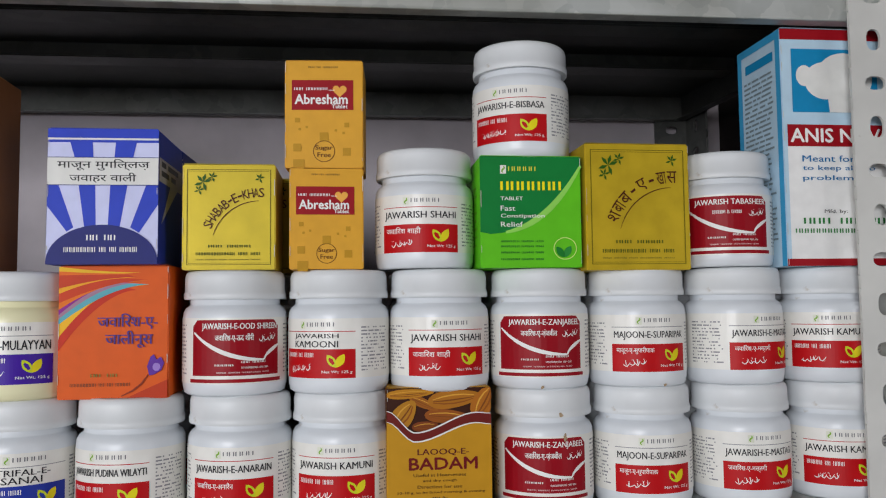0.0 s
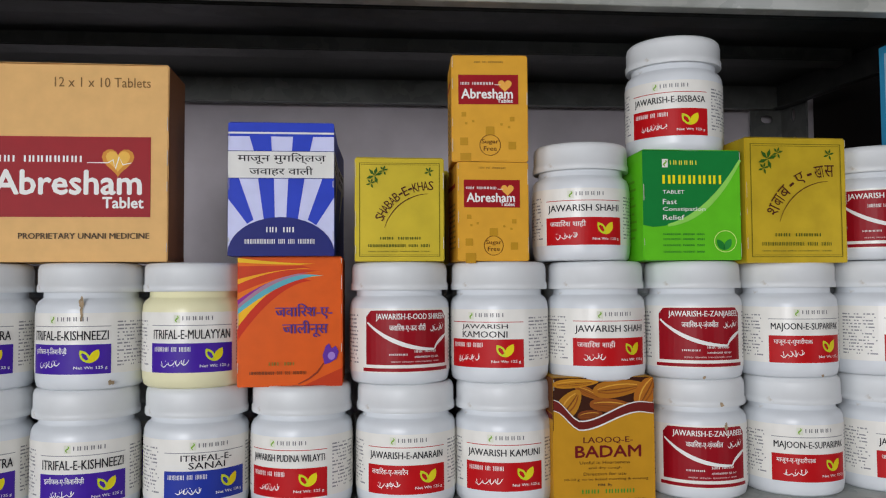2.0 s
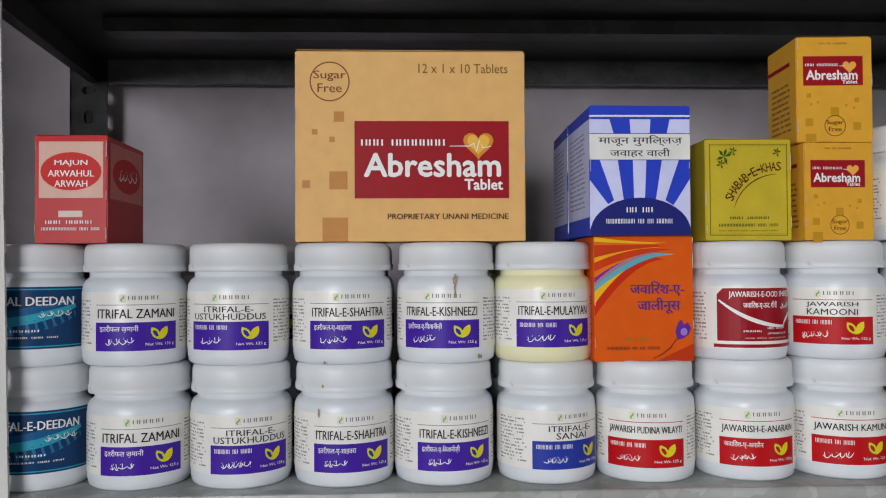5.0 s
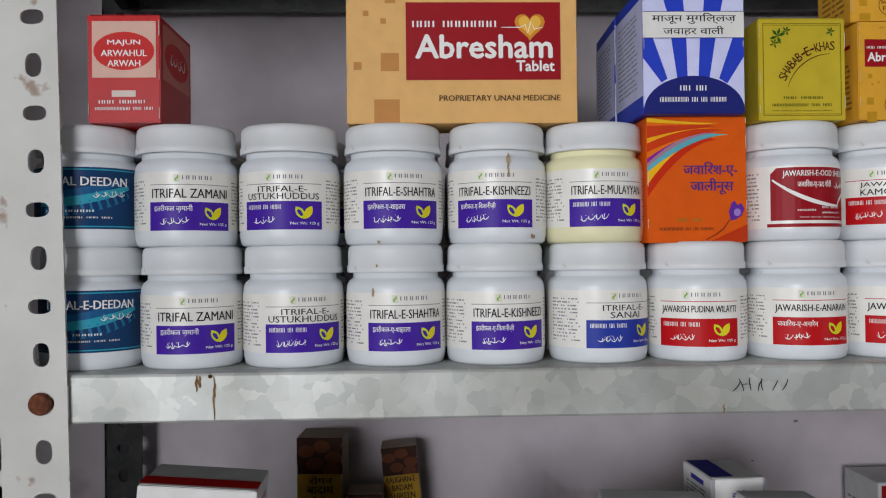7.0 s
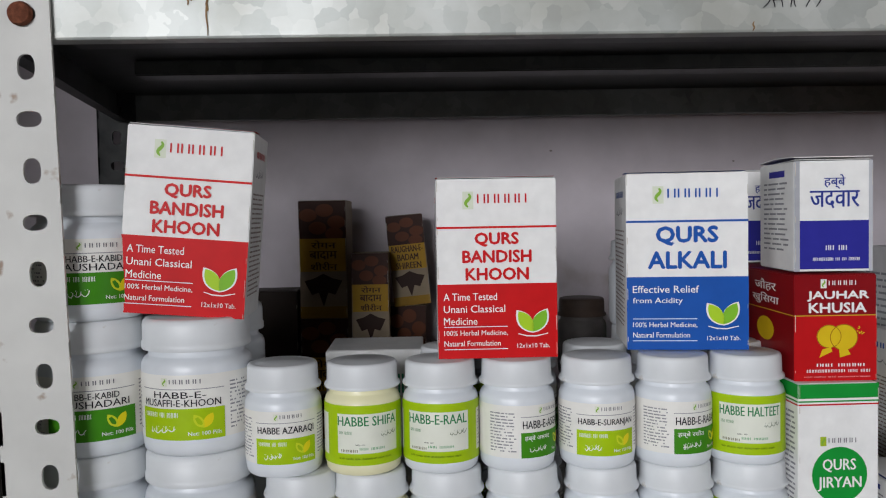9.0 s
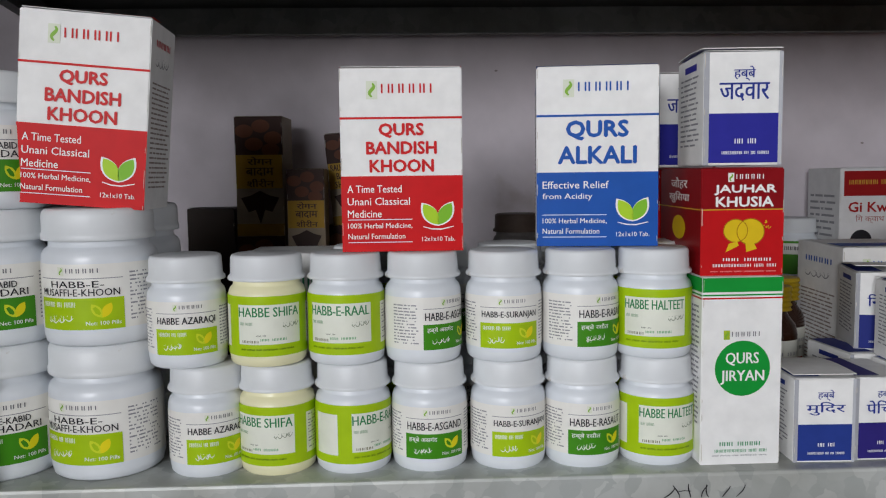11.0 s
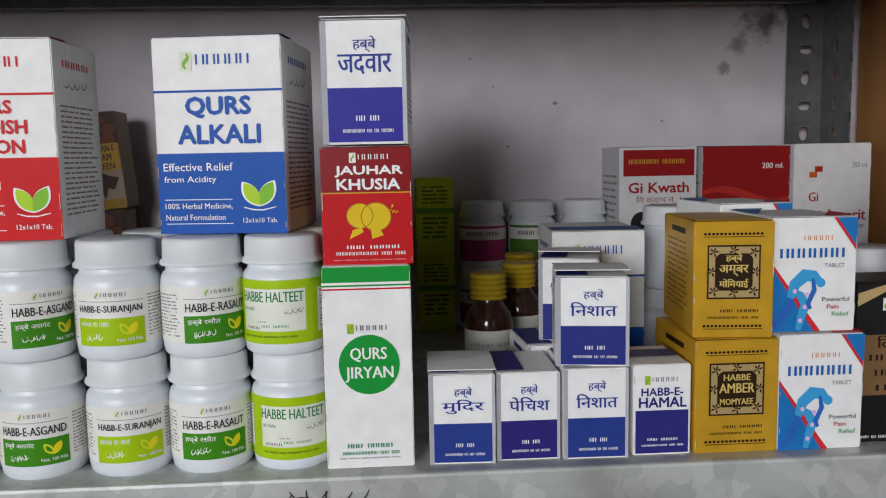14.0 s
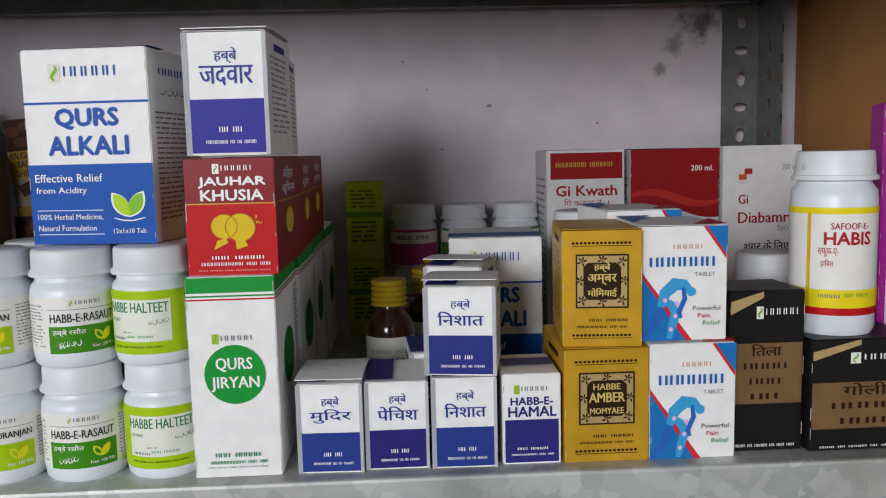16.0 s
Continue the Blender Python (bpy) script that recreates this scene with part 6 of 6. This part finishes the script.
carton("syrup_carton", "white and dark red syrup carton against the wall", 0.1595, 0.2380, 1.0, 1.1860, 0.876, 0.07, GREY_W, art_gi(True, 0.845, 0.985, "Gi Kwath", 1, 1))
carton("syrup_carton", "dark red and white syrup carton against the wall", 0.2440, 0.3340, 1.0, 1.1850, 0.876, 0.07, GREY_W, art_gi(True, 0.66, 1.0, "", 1, 2))
carton("syrup_carton", "white syrup carton with red lettering near the wall", 0.3365, 0.4165, 1.0, 1.1860, 0.872, 0.05, card("dadada"), art_gi(False, 0, 0, "Gi", 1, 0))

def art_yellow(S):
    F = S["front"]
    F.rect("green_band", 0, 0.55, 1, 0.62, card("5a8a1a"))
    F.bars("fine_print", 0.15, 0.65, 0.85, 0.9, ink("4a5a14"), 5, (2,), fill=0.4)
    F.bars("fine_print", 0.15, 0.2, 0.85, 0.5, ink("4a5a14"), 5, (2,), fill=0.4)

for z in (1.0, 1.0795):
    carton("medicine_carton", "yellow-green medicine carton stacked by the wall", -0.0425, -0.0050, z, z + 0.079, 0.90, 0.05, card("a8b81a"), art_yellow)

for k, (x, c) in enumerate(((0.0265, "b0407a"), (0.0795, "4a7a2a"), (0.1345, "4a8a2a"))):
    for z in (1.0, 1.0665):
        jb = thing("medicine_jar", pose(x, 0.925, z), "small white lidded jar with coloured band by the wall", "jar", "jars by the wall")
        jar_body(jb, 0.0245, 0.0665, HDPE, LID, True)
        s = Wrap(jb, 0.0245, 0.006, 0.12, 0.036, 0)
        sh = s.rect("label", 0, 0, 1, 1, PAPER, "paper label")
        q = Wrap(sh, 0.0245, 0.006, 0.045, 0.036, -4)
        q.layer = 1
        q.rect("colour_band", -0.2, 0, 1.2, 0.6, card(c))
        q.rect("colour_line", -0.2, 0.93, 1.2, 1.0, card(c))
        q.bars("writing_line", 0.1, 0.68, 0.9, 0.84, BLACK, 1, (5, 4))

# darkened jar and lid colours, the shade at the back painted in
SHADED_JAR, SHADED_LID = plain((0.11, 0.10, 0.095), 0.5, 0, 0.3, 40.0, 0.03), plain((0.07, 0.05, 0.04), 0.5, 0, 0.3, 60.0, 0.03)
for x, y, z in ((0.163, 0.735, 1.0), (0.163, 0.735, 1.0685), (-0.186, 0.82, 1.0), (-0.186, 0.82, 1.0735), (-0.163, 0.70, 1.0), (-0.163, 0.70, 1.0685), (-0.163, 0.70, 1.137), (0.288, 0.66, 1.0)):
    jb = thing("medicine_jar", pose(x, y, z), ("lidded jar behind other boxes, shade painted dark grey and brown" if y > 0.8 else "dusty white lidded jar standing behind other boxes"), "jar", "jars behind")
    jar_body(jb, 0.0235, 0.108 if x > 0.2 else 0.0735 if y > 0.8 else 0.0685, SHADED_JAR if y > 0.8 else HDPE, SHADED_LID if y > 0.8 else LID, True)

for x, y in ((0.0045, 0.682), (0.036, 0.735), (0.047, 0.80)):
    ob = thing("syrup_bottle", pose(x, y, 1.0) @ Matrix.Diagonal((1, 1, 0.93, 1)), "small brown glass bottle with a ribbed yellow cap", "bottle", "brown bottles")
    lathe("body", [(0.014, 0.0006), (0.0165, 0), (0.0185, 0.003), (0.0185, 0.058), (0.017, 0.066), (0.012, 0.073), (0.0105, 0.076), (0.0105, 0.086), (0.005, 0.086)], AMBER_GLASS, ob, "brown glass", 28)
    lathe("cap", [(0.01, 0.0785)] + [(0.0142 - 0.0015 * (i % 2), 0.0785 + 0.0022 * i) for i in range(9)] + [(0.0132, 0.099), (0.009, 0.0995)], card("a48a1e"), ob, "ribbed yellow cap", 28)
    s = Wrap(ob, 0.0185, 0.012, 0.075, 0.042, 10)
    sh = s.rect("label", 0, 0, 1, 1, card("c8c8be"), "grey-white label with red foot")
    q = Wrap(sh, 0.0185, 0.012, 0.05, 0.042, 10)
    q.layer = 1
    q.rect("red_foot", 0, 0, 0.7, 0.35, card("8a2a1c"))
    q.bars("writing_line", 0.1, 0.5, 0.7, 0.6, BLACK, 1, (3, 4))
    q.bars("writing_line", 0.1, 0.66, 0.8, 0.76, FAINT, 1, (5, 4))

def art_oil(S, words=(("रोगन", 0.26, 0.78), ("बादाम", 0.22, 0.80), ("शीरीन", 0.24, 0.80))):
    F = S["front"]
    F.rect("dark_field", 0, 0.68, 1, 1, card("35180c"))
    for u, v in ((0.2, 0.88), (0.55, 0.92), (0.8, 0.82), (0.4, 0.77), (0.75, 0.72)):
        F.oval("almond", u, v, 0.19, 0.055, card("5c2e14"))
    F.rect("gold_field", 0.02, 0.40, 0.98, 0.68, card("a67f18"))
    for k, (w, a, b) in enumerate(words):
        F.text("title", w, a, 0.595 - 0.0925 * k, b, 0.665 - 0.0925 * k, ink("3a220c"), 0.02)
    F.poly("brown_flower", [(0.1, 0.32), (0.3, 0.34), (0.5, 0.38), (0.7, 0.34), (0.9, 0.32), (0.75, 0.2), (0.6, 0.22), (0.5, 0.1), (0.4, 0.22), (0.25, 0.2)][::-1], card("2c150a"))
    F.rect("gold_foot", 0, 0.0, 1, 0.1, card("8a6812"))

def art_oil_english(S):
    art_oil(S, (("RAUGHAN-E-", 0.08, 0.92), ("BADAM", 0.22, 0.78), ("SHIREEN", 0.16, 0.84)))

OIL = card("8c7c66")
OL = "almond oil carton in brown and gold by the wall"
carton("oil_carton", OL, -0.465, -0.4165, 1.125, 1.2455, 0.878, 0.05, OIL, art_oil, rz=-3, group="almond oil cartons")
carton("oil_carton", OL, -0.465, -0.4165, 1.0, 1.1245, 0.878, 0.05, OIL, art_oil, group="almond oil cartons")
carton("oil_carton", OL, -0.410, -0.373, 1.095, 1.1920, 0.852, 0.04, OIL, art_oil, group="almond oil cartons")
carton("oil_carton", OL, -0.410, -0.373, 1.0, 1.0945, 0.852, 0.04, OIL, art_oil, group="almond oil cartons")
carton("oil_carton", OL, -0.369, -0.330, 1.1345, 1.2295, 0.900, 0.04, OIL, art_oil_english, ry=-5, group="almond oil cartons")
carton("oil_carton", OL, -0.375, -0.336, 1.0, 1.1330, 0.905, 0.04, OIL, art_oil, group="almond oil cartons")

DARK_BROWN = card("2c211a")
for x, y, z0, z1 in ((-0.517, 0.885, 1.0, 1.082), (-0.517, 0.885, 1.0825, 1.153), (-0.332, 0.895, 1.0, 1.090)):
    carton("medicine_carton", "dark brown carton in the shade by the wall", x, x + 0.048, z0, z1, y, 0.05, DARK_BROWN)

def art_rear(S):
    S["front"].bars("writing_line", 0.5, 0.70, 0.95, 0.86, ink("3a8a6a"), 1, (5,))
carton("tablet_carton", "white carton with green lettering behind the pill jars", -0.414, -0.340, 1.0, 1.1270, 0.65, 0.07, W_CARD, art_rear)

# ---- stains and drips on the jars ----
STAIN = plain((0.36, 0.27, 0.17), 0.8, 0, 0.3, 300.0, 0.0)
def stain(ob, r, z0, z1, angle, width, seed):
    W2 = Wrap(ob, r, z0, 0.02, z1 - z0, angle)
    W2.layer = 7
    rnd = random.Random(seed)
    W2.stroke("stain", [(0.5 + rnd.uniform(-0.03, 0.03), q) for q in [i / 8 for i in range(9)]], width, STAIN, "dried brown drip")
for k, z0, z1, ang, w in ((4, 0.043, 0.057, 8, 0.0014), (4, 0.052, 0.0585, 7, 0.0018), (4, 0.0035, 0.0052, 38, 0.004), (16, 0.0455, 0.051, -24, 0.0017), (16, 0.0645, 0.0662, -20, 0.0016), (22, 0.046, 0.051, 12, 0.002), (22, 0.0622, 0.0638, 8, 0.003), (9, 0.001, 0.0025, -10, 0.002), (10, 0.001, 0.0022, 12, 0.002), (3, 0.001, 0.0022, -15, 0.002)):
    stain(made[k], BIG_R * (0.968 if z0 > 0.06 else 1.0), z0, z1, ang, w, k)

# ---- marks on the wall behind ----
wall_marks = thing("wall_stain", pose(0, 0.9678, 0), "faint brown smudges and specks on the painted wall", "stain", "", "structure")
WM = Face(wall_marks, (-0.7, 0, 0.95), (1, 0, 0), (0, 0, 1), 1.2, 0.8)
SMUDGE = plain((0.27, 0.235, 0.235), 0.8, 0, 0.25, 120.0, 0.0)
for x, z, r in ((0.113, 1.236, 0.003), (0.06, 1.19, 0.002), (0.045, 1.255, 0.0014), (0.232, 1.215, 0.002), (-0.19, 1.30, 0.0018), (0.02, 1.285, 0.0015)):
    WM.oval("speck", (x + 0.7) / 1.2, (z - 0.95) / 0.8, r / 1.2, r * 0.6 / 0.8, SMUDGE, n=9)
# ---- plain jars behind the front rows of the lower shelf ----
for x, y in ((-0.491, 0.638), (-0.561, 0.638)):
    for k in range(2):
        jb = thing("medicine_jar", pose(x, y, 1.0 + k * KH), "white lidded plastic jar behind the front row", "jar", "jars behind")
        jar_body(jb, 0.0335, KH, HDPE, LID, False)
for ob in low_made[2:7] + low_made[9:14]:
    l = ob.location
    copy_thing(ob, pose(l.x + 0.010, SY + 0.052, l.z, 0, 0, 40))
